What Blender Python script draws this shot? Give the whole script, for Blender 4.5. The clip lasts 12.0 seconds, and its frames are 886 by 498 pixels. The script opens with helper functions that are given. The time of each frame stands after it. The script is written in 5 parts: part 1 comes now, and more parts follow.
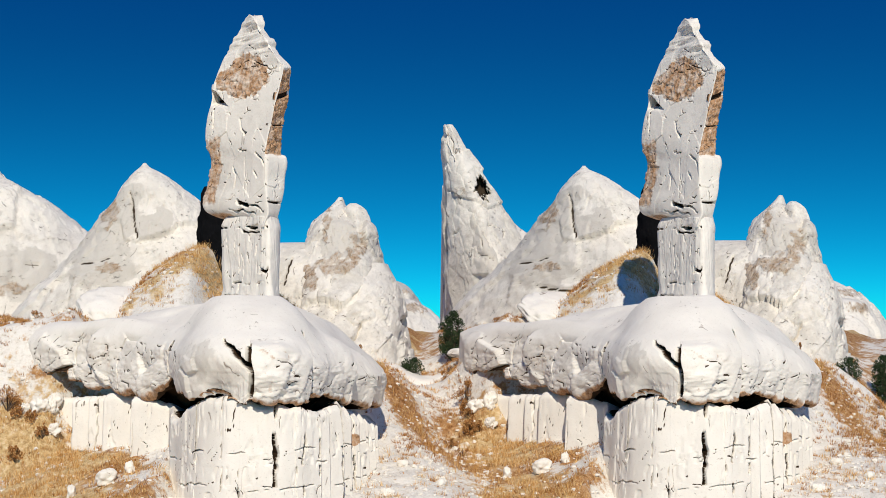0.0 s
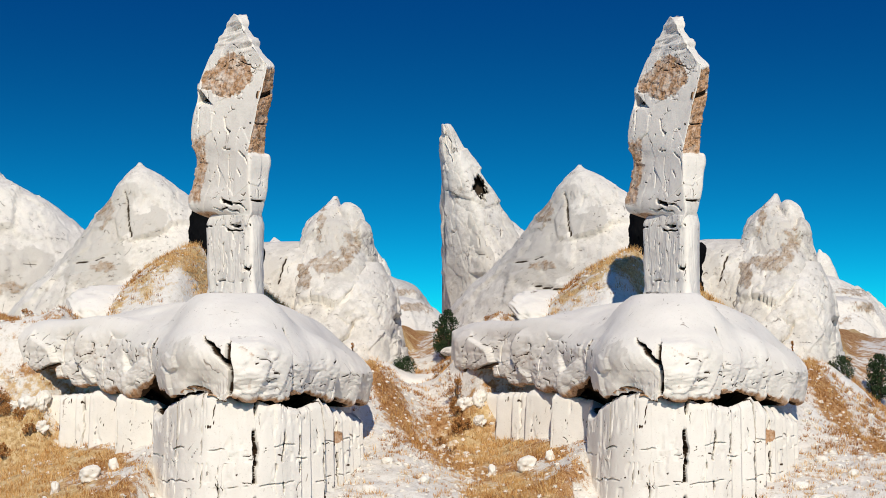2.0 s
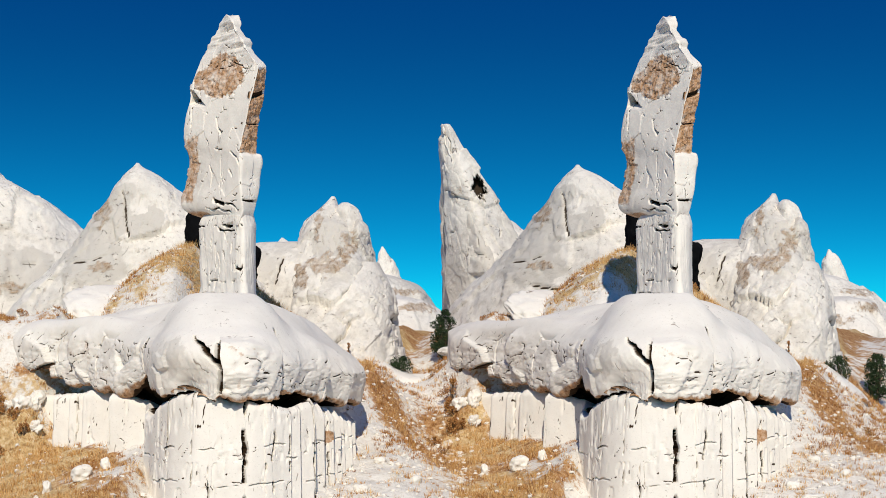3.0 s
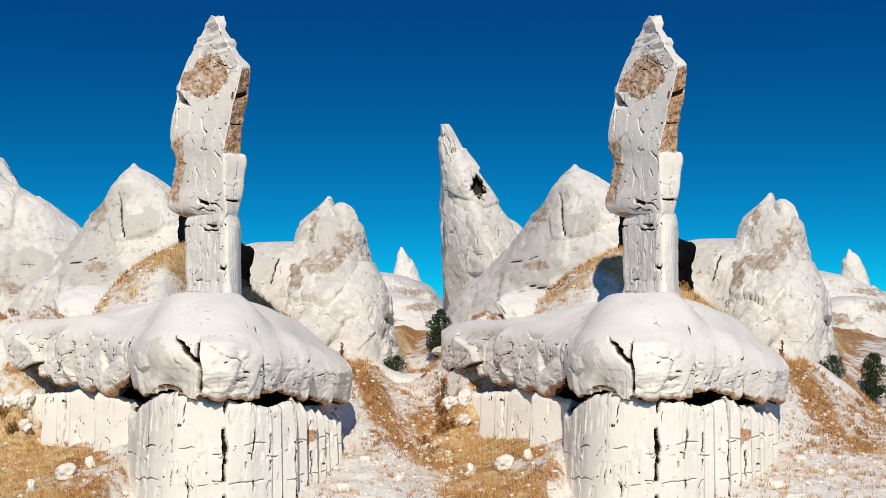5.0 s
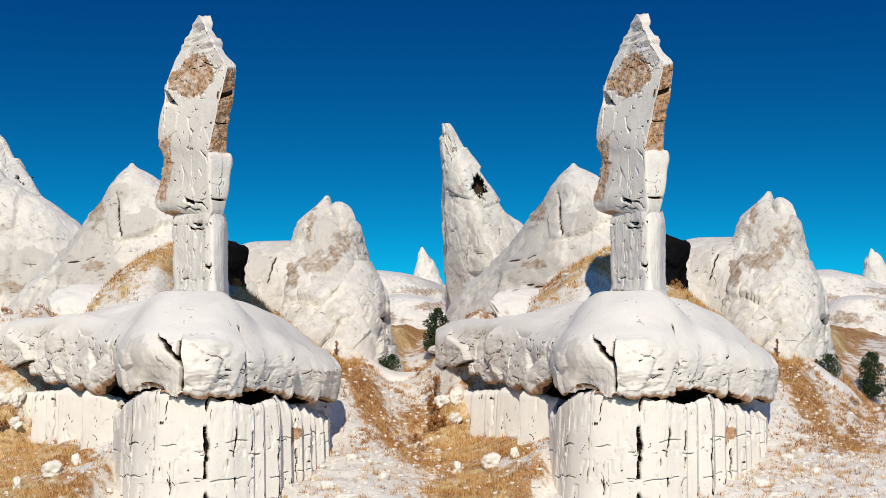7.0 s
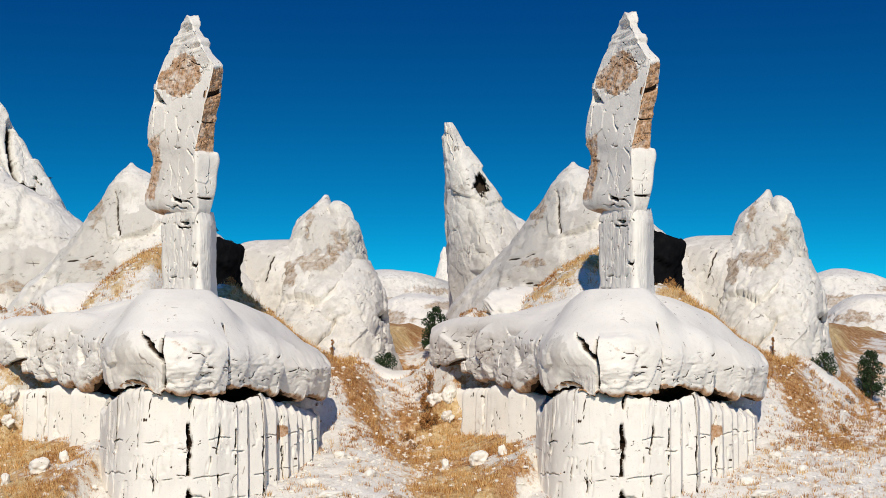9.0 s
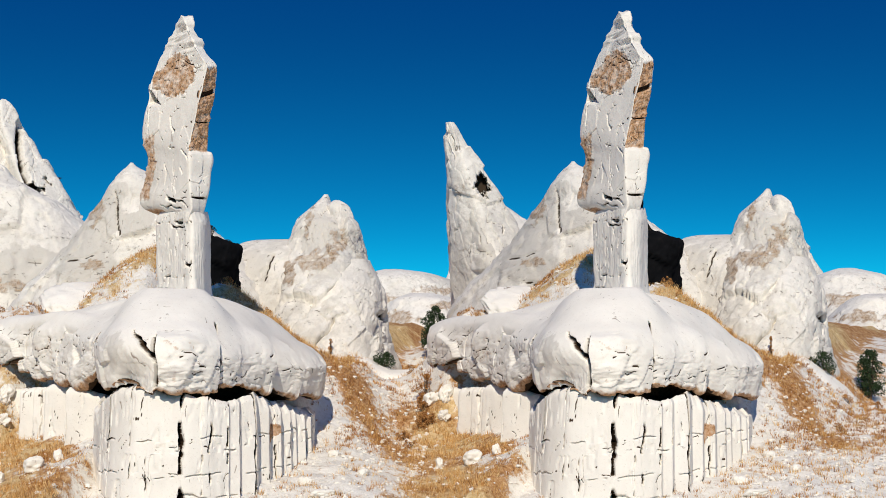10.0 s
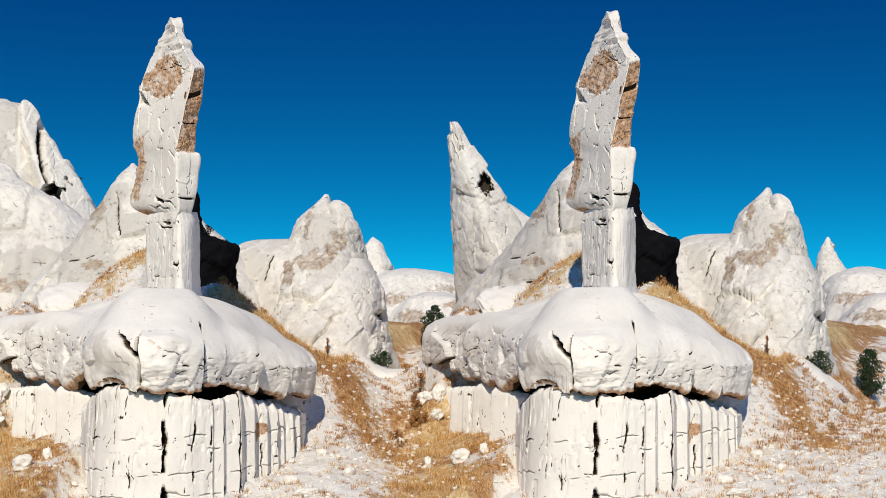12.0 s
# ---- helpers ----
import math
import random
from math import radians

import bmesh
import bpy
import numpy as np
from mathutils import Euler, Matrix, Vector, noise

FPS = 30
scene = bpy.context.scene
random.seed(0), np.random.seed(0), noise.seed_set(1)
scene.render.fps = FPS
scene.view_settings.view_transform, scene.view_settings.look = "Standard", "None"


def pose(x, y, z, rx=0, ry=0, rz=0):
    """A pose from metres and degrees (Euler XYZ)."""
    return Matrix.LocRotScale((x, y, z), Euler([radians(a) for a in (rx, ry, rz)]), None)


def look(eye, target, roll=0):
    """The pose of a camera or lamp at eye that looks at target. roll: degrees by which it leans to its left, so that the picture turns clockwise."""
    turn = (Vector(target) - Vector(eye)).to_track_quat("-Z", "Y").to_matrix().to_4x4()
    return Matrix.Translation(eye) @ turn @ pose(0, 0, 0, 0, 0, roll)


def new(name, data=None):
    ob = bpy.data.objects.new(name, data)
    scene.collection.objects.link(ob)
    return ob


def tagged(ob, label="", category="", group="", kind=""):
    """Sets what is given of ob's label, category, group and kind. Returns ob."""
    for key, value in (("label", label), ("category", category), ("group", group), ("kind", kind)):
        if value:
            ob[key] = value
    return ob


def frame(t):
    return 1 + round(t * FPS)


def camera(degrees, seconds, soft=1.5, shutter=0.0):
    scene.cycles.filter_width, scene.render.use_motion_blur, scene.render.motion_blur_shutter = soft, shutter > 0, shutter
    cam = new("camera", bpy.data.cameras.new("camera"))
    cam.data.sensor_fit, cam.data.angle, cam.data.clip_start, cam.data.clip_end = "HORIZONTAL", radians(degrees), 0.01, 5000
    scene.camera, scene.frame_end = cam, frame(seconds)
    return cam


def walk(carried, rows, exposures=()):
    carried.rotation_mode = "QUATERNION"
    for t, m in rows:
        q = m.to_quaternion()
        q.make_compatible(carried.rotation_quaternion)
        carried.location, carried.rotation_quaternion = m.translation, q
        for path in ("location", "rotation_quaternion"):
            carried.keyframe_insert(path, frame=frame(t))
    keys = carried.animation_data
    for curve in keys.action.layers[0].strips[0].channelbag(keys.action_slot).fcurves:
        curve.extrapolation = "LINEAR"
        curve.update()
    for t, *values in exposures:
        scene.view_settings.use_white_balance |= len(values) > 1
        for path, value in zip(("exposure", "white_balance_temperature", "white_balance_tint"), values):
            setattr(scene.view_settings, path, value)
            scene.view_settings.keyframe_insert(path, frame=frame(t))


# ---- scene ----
cam = camera(32.0, 12.0, soft=0.55)
PATH = [
    (0, (1.235, 0.055, 7.303), (-0.865, 39.919, 9.937), -0.02),
    (0.5, (1.711, 0.008, 7.231), (-0.521, 39.867, 9.874), -0.02),
    (1, (2.203, -0.029, 7.181), (-0.165, 39.822, 9.831), -0.02),
    (1.5, (2.708, -0.057, 7.148), (0.198, 39.784, 9.804), -0.02),
    (2, (3.223, -0.077, 7.126), (0.568, 39.752, 9.787), -0.02),
    (2.5, (3.745, -0.090, 7.110), (0.941, 39.726, 9.775), -0.02),
    (3, (4.273, -0.097, 7.098), (1.315, 39.705, 9.767), -0.02),
    (5, (6.412, -0.081, 7.040), (2.813, 39.658, 9.719), -0.02),
    (5.5, (6.952, -0.071, 7.018), (3.185, 39.651, 9.699), -0.02),
    (6, (7.492, -0.059, 6.992), (3.555, 39.646, 9.676), -0.02),
    (6.5, (8.035, -0.046, 6.964), (3.924, 39.641, 9.648), -0.02),
    (7, (8.580, -0.033, 6.933), (4.294, 39.636, 9.619), -0.02),
    (9, (10.807, 0.012, 6.815), (5.787, 39.601, 9.504), -0.02),
    (9.5, (11.382, 0.021, 6.793), (6.169, 39.587, 9.481), -0.02),
    (10, (11.967, 0.028, 6.778), (6.558, 39.570, 9.463), -0.02),
    (10.5, (12.565, 0.035, 6.770), (6.954, 39.549, 9.451), -0.02),
    (11, (13.176, 0.042, 6.770), (7.358, 39.525, 9.445), -0.02),
    (11.5, (13.802, 0.048, 6.780), (7.772, 39.498, 9.447), -0.02),
    (12, (14.445, 0.056, 6.798), (8.197, 39.468, 9.454), -0.02),
]
walk(cam, [(t, look(eye, target, roll)) for t, eye, target, roll in PATH])
import itertools


# ---- light ----
SUN_EL, SUN_AZ = 38.0, -5.0          # degrees; the light travels towards +y, turned by SUN_AZ towards +x
world = bpy.data.worlds.new("sky")
scene.world = world
world.use_nodes = True
wn, wl = world.node_tree.nodes, world.node_tree.links
wn.clear()
w_out, w_bg, w_sky = wn.new("ShaderNodeOutputWorld"), wn.new("ShaderNodeBackground"), wn.new("ShaderNodeTexSky")
w_sky.sky_type, w_sky.sun_disc = "NISHITA", False
w_sky.sun_elevation, w_sky.sun_rotation = radians(SUN_EL), radians(180 + SUN_AZ)
w_sky.altitude, w_sky.air_density, w_sky.dust_density, w_sky.ozone_density = 1100, 1.0, 0.9, 6.0
w_co, w_map = wn.new("ShaderNodeTexCoord"), wn.new("ShaderNodeMapping")
w_map.inputs["Location"].default_value = (0, 0, -0.03)
w_map.inputs["Scale"].default_value = (1, 1, 3.7)
w_tint = wn.new("ShaderNodeMixRGB")
w_tint.blend_type, w_tint.inputs[0].default_value = "MULTIPLY", 1.0
w_sep, w_grade = wn.new("ShaderNodeSeparateXYZ"), wn.new("ShaderNodeValToRGB")
w_grade.color_ramp.elements[0].position, w_grade.color_ramp.elements[0].color = 0.03, (0.014, 0.93, 0.88, 1)
w_grade.color_ramp.elements[1].position, w_grade.color_ramp.elements[1].color = 0.26, (0.008, 0.54, 1.10, 1)
wl.new(w_co.outputs["Generated"], w_map.inputs["Vector"])
wl.new(w_co.outputs["Generated"], w_sep.inputs["Vector"])
wl.new(w_sep.outputs["Z"], w_grade.inputs[0])
wl.new(w_grade.outputs["Color"], w_tint.inputs[2])
wl.new(w_map.outputs["Vector"], w_sky.inputs["Vector"])
wl.new(w_sky.outputs["Color"], w_tint.inputs[1])
wl.new(w_tint.outputs["Color"], w_bg.inputs["Color"])
wl.new(w_bg.outputs["Background"], w_out.inputs["Surface"])
w_bg.inputs["Strength"].default_value = 0.105

sun = new("sun", bpy.data.lights.new("sun", "SUN"))
sun.data.energy, sun.data.angle, sun.data.color = 3.4, radians(0.55), (1.0, 0.925, 0.80)
sun.matrix_world = look((0, 0, 60), (60 * math.sin(radians(SUN_AZ)), 60 * math.cos(radians(SUN_AZ)), 60 - 60 * math.tan(radians(SUN_EL))))
scene.view_settings.exposure = 0.17


# ---- noise and shaping helpers ----
def hash3(ix, iy, iz):
    h = (ix * 374761393 + iy * 668265263 + iz * 2147483647 + 974711) & 0xFFFFFFFF
    h = ((h ^ (h >> 13)) * 1274126177) & 0xFFFFFFFF
    h = ((h ^ (h >> 16)) * 2246822519) & 0xFFFFFFFF
    return ((h ^ (h >> 15)) & 0xFFFF) / 32767.5 - 1.0


def vnoise(p):
    """Smooth value noise in -1..1 at the rows of p."""
    i = np.floor(p).astype(np.int64)
    f = p - i
    f = f * f * f * (f * (f * 6 - 15) + 10)
    out = 0
    for dx in (0, 1):
        for dy in (0, 1):
            for dz in (0, 1):
                wgt = (f[:, 0] if dx else 1 - f[:, 0]) * (f[:, 1] if dy else 1 - f[:, 1]) * (f[:, 2] if dz else 1 - f[:, 2])
                out = out + wgt * hash3(i[:, 0] + dx, i[:, 1] + dy, i[:, 2] + dz)
    return out


def fbm(p, size, octaves=4, gain=0.5, seed=0.0):
    """Layered noise with a largest wavelength of about size metres; size may be a triple."""
    q = np.asarray(p, float) / np.asarray(size, float) + seed * 17.31
    total, amp = 0, 1.0
    for _ in range(octaves):
        total = total + amp * vnoise(q)
        q, amp = q * 2.03 + 5.7, amp * gain
    return total


def ridged(p, size, octaves=3, seed=0.0):
    q = np.asarray(p, float) / np.asarray(size, float) + seed * 17.31
    total, amp = 0, 1.0
    for _ in range(octaves):
        total = total + amp * (1 - 2 * np.abs(vnoise(q)))
        q, amp = q * 2.1 + 3.1, amp * 0.5
    return total


def smooth(a, b, x):
    t = np.clip((x - a) / (b - a), 0, 1)
    return t * t * (3 - 2 * t)


def spline(xs, ys, x):
    """Monotone-ish cubic through the points (xs, ys)."""
    xs, ys = np.asarray(xs, float), np.asarray(ys, float)
    d = np.diff(ys) / np.diff(xs)
    m = np.concatenate([[d[0]], np.where(d[:-1] * d[1:] > 0, (d[:-1] + d[1:]) / 2, 0), [d[-1]]])
    x = np.clip(x, xs[0], xs[-1])
    k = np.clip(np.searchsorted(xs, x, side="right") - 1, 0, len(xs) - 2)
    h = xs[k + 1] - xs[k]
    t = (x - xs[k]) / h
    return ((2 * t**3 - 3 * t**2 + 1) * ys[k] + (t**3 - 2 * t**2 + t) * h * m[k]
            + (-2 * t**3 + 3 * t**2) * ys[k + 1] + (t**3 - t**2) * h * m[k + 1])


# One formation is built twice. The eastern copy is turned and slightly sheared to fit the right half of the camera's
# view.
WARP = np.array([[10.6225, 89.985, 10.21], [0.98886, -0.41257, 0.0047], [0.29961, 0.91148, 0.0088],
                 [0.02238, 0.02936, 1.0391], [-0.0052, 0.01589, -0.0005], [-0.00223, -0.00092, -0.002], [-0.0004, 0.00197, -0.0005]])
MID = np.array([-14.0, 85.0, 10.0])


def seam_x(y):
    """The line in plan where the two copies meet, near the middle of the camera's view."""
    return np.where(y < 125, 7.5 - 0.1023 * y, -5.29 - 0.058 * (y - 125))


def eastern_free(p):
    p = np.asarray(p, float)
    d = p - MID
    e = d.copy()
    e[:, 0] = np.clip(e[:, 0], -32, 22)
    e[:, 1] = np.clip(e[:, 1], -22, 45)
    terms = np.stack([np.ones(len(d)), d[:, 0], d[:, 1], d[:, 2], e[:, 0]**2, e[:, 0] * e[:, 1], e[:, 1]**2], 1)
    return terms @ WARP


def eastern(p):
    r = eastern_free(p)
    # the rock is squeezed against this line to keep it in the view's right half
    gap = r[:, 0] - seam_x(r[:, 1])
    r[:, 0] = np.where(gap < 0, seam_x(r[:, 1]) + 0.03 * np.maximum(gap, -8.0), r[:, 0])
    r[:, 2] = np.where(gap < 0, np.maximum(r[:, 2] + 2.5 * gap, np.minimum(r[:, 2], 2.0)), r[:, 2])
    return r


def western_of(x, y):
    """The inverse of eastern() in plan, at mid height."""
    q = np.stack([x - 22, y - 3, np.full(len(x), 6.0)], 1)
    for _ in range(14):
        r = eastern_free(q)
        dx, dy = x - r[:, 0], y - r[:, 1]
        # inverse of the linear part
        a, b, c, d = 0.98886, 0.29961, -0.41257, 0.91148
        det = a * d - b * c
        q[:, 0] += 0.8 * (d * dx - b * dy) / det
        q[:, 1] += 0.8 * (-c * dx + a * dy) / det
    return q


SIDES = {"west": lambda p: np.asarray(p, float), "east": eastern}


# ---- materials ----
def nodes_of(name):
    m = bpy.data.materials.new(name)
    m.use_nodes = True
    return m, m.node_tree.nodes, m.node_tree.links


def ramp(nodes, stops, interpolation="LINEAR"):
    r = nodes.new("ShaderNodeValToRGB")
    r.color_ramp.interpolation = interpolation
    while len(r.color_ramp.elements) < len(stops):
        r.color_ramp.elements.new(0.5)
    for e, (pos, c) in zip(r.color_ramp.elements, stops):
        e.position, e.color = pos, (*c, 1)
    return r


def noise_node(nodes, links, co, scale, detail=6.0, rough=0.6, stretch=None):
    n = nodes.new("ShaderNodeTexNoise")
    n.inputs["Scale"].default_value, n.inputs["Detail"].default_value, n.inputs["Roughness"].default_value = scale, detail, rough
    if stretch:
        mp = nodes.new("ShaderNodeMapping")
        mp.inputs["Scale"].default_value = stretch
        links.new(co, mp.inputs["Vector"])
        co = mp.outputs["Vector"]
    links.new(co, n.inputs["Vector"])
    return n


def mixed(nodes, links, fac, a, b):
    m = nodes.new("ShaderNodeMixRGB")
    for slot, v in ((0, fac), (1, a), (2, b)):
        if isinstance(v, (int, float)):
            m.inputs[slot].default_value = v
        elif isinstance(v, tuple):
            m.inputs[slot].default_value = (*v, 1)
        else:
            links.new(v, m.inputs[slot])
    return m.outputs[0]


def math_node(nodes, links, op, a, b=0.0):
    m = nodes.new("ShaderNodeMath")
    m.operation = op
    for slot, v in ((0, a), (1, b)):
        if isinstance(v, (int, float)):
            m.inputs[slot].default_value = v
        else:
            links.new(v, m.inputs[slot])
    return m.outputs[0]


def rock_material(name, light, grey, brown, streak=0.5, bump=0.25, mottle=0.15, pitted=0.62):
    """Pale volcanic tuff: chalky surface, grey weathered skin where 'grey' is set, rusty broken faces where 'stain' is
    set, painted near-black shade where 'crack' is set.
    """
    m, n, l = nodes_of(name)
    bsdf = n["Principled BSDF"]
    co = n.new("ShaderNodeTexCoord").outputs["Object"]
    big = noise_node(n, l, co, 0.35, 5, 0.55)
    mid = noise_node(n, l, co, 1.7, 7, 0.65)
    fine = noise_node(n, l, co, 9.0, 8, 0.7)
    run = noise_node(n, l, co, 1.5, 5, 0.6, (1.0, 1.0, 0.12))
    a_stain, a_grey = n.new("ShaderNodeAttribute"), n.new("ShaderNodeAttribute")
    a_stain.attribute_name, a_grey.attribute_name = "stain", "grey"
    rb = ramp(n, [(0.40, (0, 0, 0)), (0.70, (1, 1, 1))])
    l.new(big.outputs["Fac"], rb.inputs[0])
    base = mixed(n, l, rb.outputs[0], light, tuple(0.5 * c + 0.5 * g for c, g in zip(light, grey)))
    rm = ramp(n, [(0.48, (0, 0, 0)), (0.66, (1, 1, 1))])
    l.new(mid.outputs["Fac"], rm.inputs[0])
    base = mixed(n, l, math_node(n, l, "MULTIPLY", rm.outputs[0], mottle), base, grey)
    rr = ramp(n, [(0.50, (0, 0, 0)), (0.72, (1, 1, 1))])
    l.new(run.outputs["Fac"], rr.inputs[0])
    base = mixed(n, l, math_node(n, l, "MULTIPLY", rr.outputs[0], streak), base, grey)
    # weathered skin, its edge broken up by the finer grain
    gm = math_node(n, l, "ADD", a_grey.outputs["Fac"], math_node(n, l, "MULTIPLY", math_node(n, l, "SUBTRACT", mid.outputs["Fac"], 0.5), 0.9))
    rg = ramp(n, [(0.32, (0, 0, 0)), (0.62, (1, 1, 1))])
    l.new(gm, rg.inputs[0])
    base = mixed(n, l, rg.outputs[0], base, grey)
    sm = math_node(n, l, "ADD", a_stain.outputs["Fac"], math_node(n, l, "MULTIPLY", math_node(n, l, "SUBTRACT", mid.outputs["Fac"], 0.5), 1.3))
    rs = ramp(n, [(0.38, (0, 0, 0)), (0.80, (1, 1, 1))])
    l.new(sm, rs.inputs[0])
    rust = noise_node(n, l, co, 3.6, 7, 0.75)
    rbn = ramp(n, [(0.34, tuple(0.35 * c for c in brown)), (0.48, brown), (0.74, tuple(0.5 * c + 0.5 * g for c, g in zip(brown, light)))])
    l.new(rust.outputs["Fac"], rbn.inputs[0])
    base = mixed(n, l, rs.outputs[0], base, rbn.outputs[0])
    rf = ramp(n, [(0.28, (0.72, 0.68, 0.63)), (0.42, (1, 1, 1))])
    l.new(fine.outputs["Fac"], rf.inputs[0])
    mul = n.new("ShaderNodeMixRGB")
    mul.blend_type, mul.inputs[0].default_value = "MULTIPLY", 0.8
    l.new(base, mul.inputs[1]), l.new(rf.outputs[0], mul.inputs[2])
    # small pits and short dark chips, in clusters
    pit = noise_node(n, l, co, 2.4, 6, 0.8, (1.0, 1.0, 1.9))
    where = noise_node(n, l, co, 0.55, 3, 0.6)
    rw = ramp(n, [(0.48, (0, 0, 0)), (0.62, (1, 1, 1))])
    l.new(where.outputs["Fac"], rw.inputs[0])
    rp = ramp(n, [(pitted, (0, 0, 0)), (pitted + 0.03, (1, 1, 1))])
    l.new(pit.outputs["Fac"], rp.inputs[0])
    pits = math_node(n, l, "MULTIPLY", rp.outputs[0], rw.outputs[0])
    # hairline cracks where a slow noise crosses its middle
    hair = noise_node(n, l, co, 0.5, 2, 0.4, (1.0, 1.0, 0.45))
    off = math_node(n, l, "ABSOLUTE", math_node(n, l, "SUBTRACT", hair.outputs["Fac"], 0.5))
    rh = ramp(n, [(0.0, (1, 1, 1)), (0.006, (0, 0, 0))])
    l.new(off, rh.inputs[0])
    gate = noise_node(n, l, co, 0.9, 4, 0.6)
    rgt = ramp(n, [(0.60, (0, 0, 0)), (0.63, (1, 1, 1))])
    l.new(gate.outputs["Fac"], rgt.inputs[0])
    lines = math_node(n, l, "MULTIPLY", rh.outputs[0], rgt.outputs[0])
    wear = math_node(n, l, "MAXIMUM", pits, lines)
    chips = mixed(n, l, math_node(n, l, "MULTIPLY", wear, 0.8), mul.outputs[0], tuple(0.28 * c for c in brown))
    # shade inside open cracks, hollows and the undercut, painted into the colour
    a_crack_shade = n.new("ShaderNodeAttribute")
    a_crack_shade.attribute_name = "crack"
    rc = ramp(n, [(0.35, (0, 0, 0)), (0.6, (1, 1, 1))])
    l.new(a_crack_shade.outputs["Fac"], rc.inputs[0])
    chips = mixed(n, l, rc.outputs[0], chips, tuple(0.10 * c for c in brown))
    l.new(chips, bsdf.inputs["Base Color"])
    bsdf.inputs["Roughness"].default_value = 0.95
    bsdf.inputs["Specular IOR Level"].default_value = 0.15
    h = math_node(n, l, "SUBTRACT", math_node(n, l, "ADD", math_node(n, l, "MULTIPLY", mid.outputs["Fac"], 0.5), math_node(n, l, "MULTIPLY", fine.outputs["Fac"], math_node(n, l, "ADD", 0.15, math_node(n, l, "MULTIPLY", rs.outputs[0], 0.9)))), math_node(n, l, "MULTIPLY", wear, 0.6))
    bp = n.new("ShaderNodeBump")
    bp.inputs["Strength"].default_value, bp.inputs["Distance"].default_value = bump, 0.35
    l.new(h, bp.inputs["Height"])
    l.new(bp.outputs["Normal"], bsdf.inputs["Normal"])
    return m


ROCK = rock_material("pale_tuff", (0.83, 0.782, 0.70), (0.66, 0.615, 0.545), (0.47, 0.27, 0.14), 0.16, 0.12, 0.06)
HILL = rock_material("hill_tuff", (0.81, 0.762, 0.68), (0.60, 0.56, 0.495), (0.48, 0.34, 0.22), 0.3, 0.6, 0.5, 0.595)


def ground_material():
    """White tuff grit with mats of dried grass and rusty scrub; 'grass' and 'rust' say how much grows."""
    m, n, l = nodes_of("dry_valley_ground")
    bsdf = n["Principled BSDF"]
    co = n.new("ShaderNodeTexCoord").outputs["Object"]
    clump = noise_node(n, l, co, 0.9, 8, 0.7)
    tuft = noise_node(n, l, co, 3.2, 6, 0.75)
    tint = noise_node(n, l, co, 0.45, 5, 0.6)
    a_g, a_r = n.new("ShaderNodeAttribute"), n.new("ShaderNodeAttribute")
    a_g.attribute_name, a_r.attribute_name = "grass", "rust"
    soil = ramp(n, [(0.30, (0.50, 0.43, 0.34)), (0.42, (0.74, 0.69, 0.61)), (0.55, (0.82, 0.775, 0.705))])
    l.new(tuft.outputs["Fac"], soil.inputs[0])
    straw = ramp(n, [(0.32, (0.30, 0.17, 0.07)), (0.5, (0.60, 0.42, 0.20)), (0.68, (0.76, 0.64, 0.44))])
    l.new(tuft.outputs["Fac"], straw.inputs[0])
    rust = ramp(n, [(0.32, (0.16, 0.06, 0.02)), (0.5, (0.42, 0.22, 0.09)), (0.68, (0.66, 0.47, 0.27))])
    l.new(tuft.outputs["Fac"], rust.inputs[0])
    rr = ramp(n, [(0.40, (0, 0, 0)), (0.62, (1, 1, 1))])
    l.new(math_node(n, l, "ADD", a_r.outputs["Fac"], math_node(n, l, "SUBTRACT", tint.outputs["Fac"], 0.5)), rr.inputs[0])
    growth = mixed(n, l, rr.outputs[0], straw.outputs[0], rust.outputs[0])
    rg = ramp(n, [(0.44, (0, 0, 0)), (0.60, (1, 1, 1))])
    gg = math_node(n, l, "ADD", a_g.outputs["Fac"], math_node(n, l, "ADD", math_node(n, l, "MULTIPLY", math_node(n, l, "SUBTRACT", clump.outputs["Fac"], 0.5), 1.4), math_node(n, l, "MULTIPLY", math_node(n, l, "SUBTRACT", tuft.outputs["Fac"], 0.5), 0.8)))
    l.new(gg, rg.inputs[0])
    l.new(mixed(n, l, rg.outputs[0], soil.outputs[0], growth), bsdf.inputs["Base Color"])
    bsdf.inputs["Roughness"].default_value, bsdf.inputs["Specular IOR Level"].default_value = 1.0, 0.1
    bp = n.new("ShaderNodeBump")
    bp.inputs["Strength"].default_value, bp.inputs["Distance"].default_value = 0.5, 0.3
    l.new(math_node(n, l, "ADD", tuft.outputs["Fac"], clump.outputs["Fac"]), bp.inputs["Height"])
    l.new(bp.outputs["Normal"], bsdf.inputs["Normal"])
    return m


GROUND = ground_material()


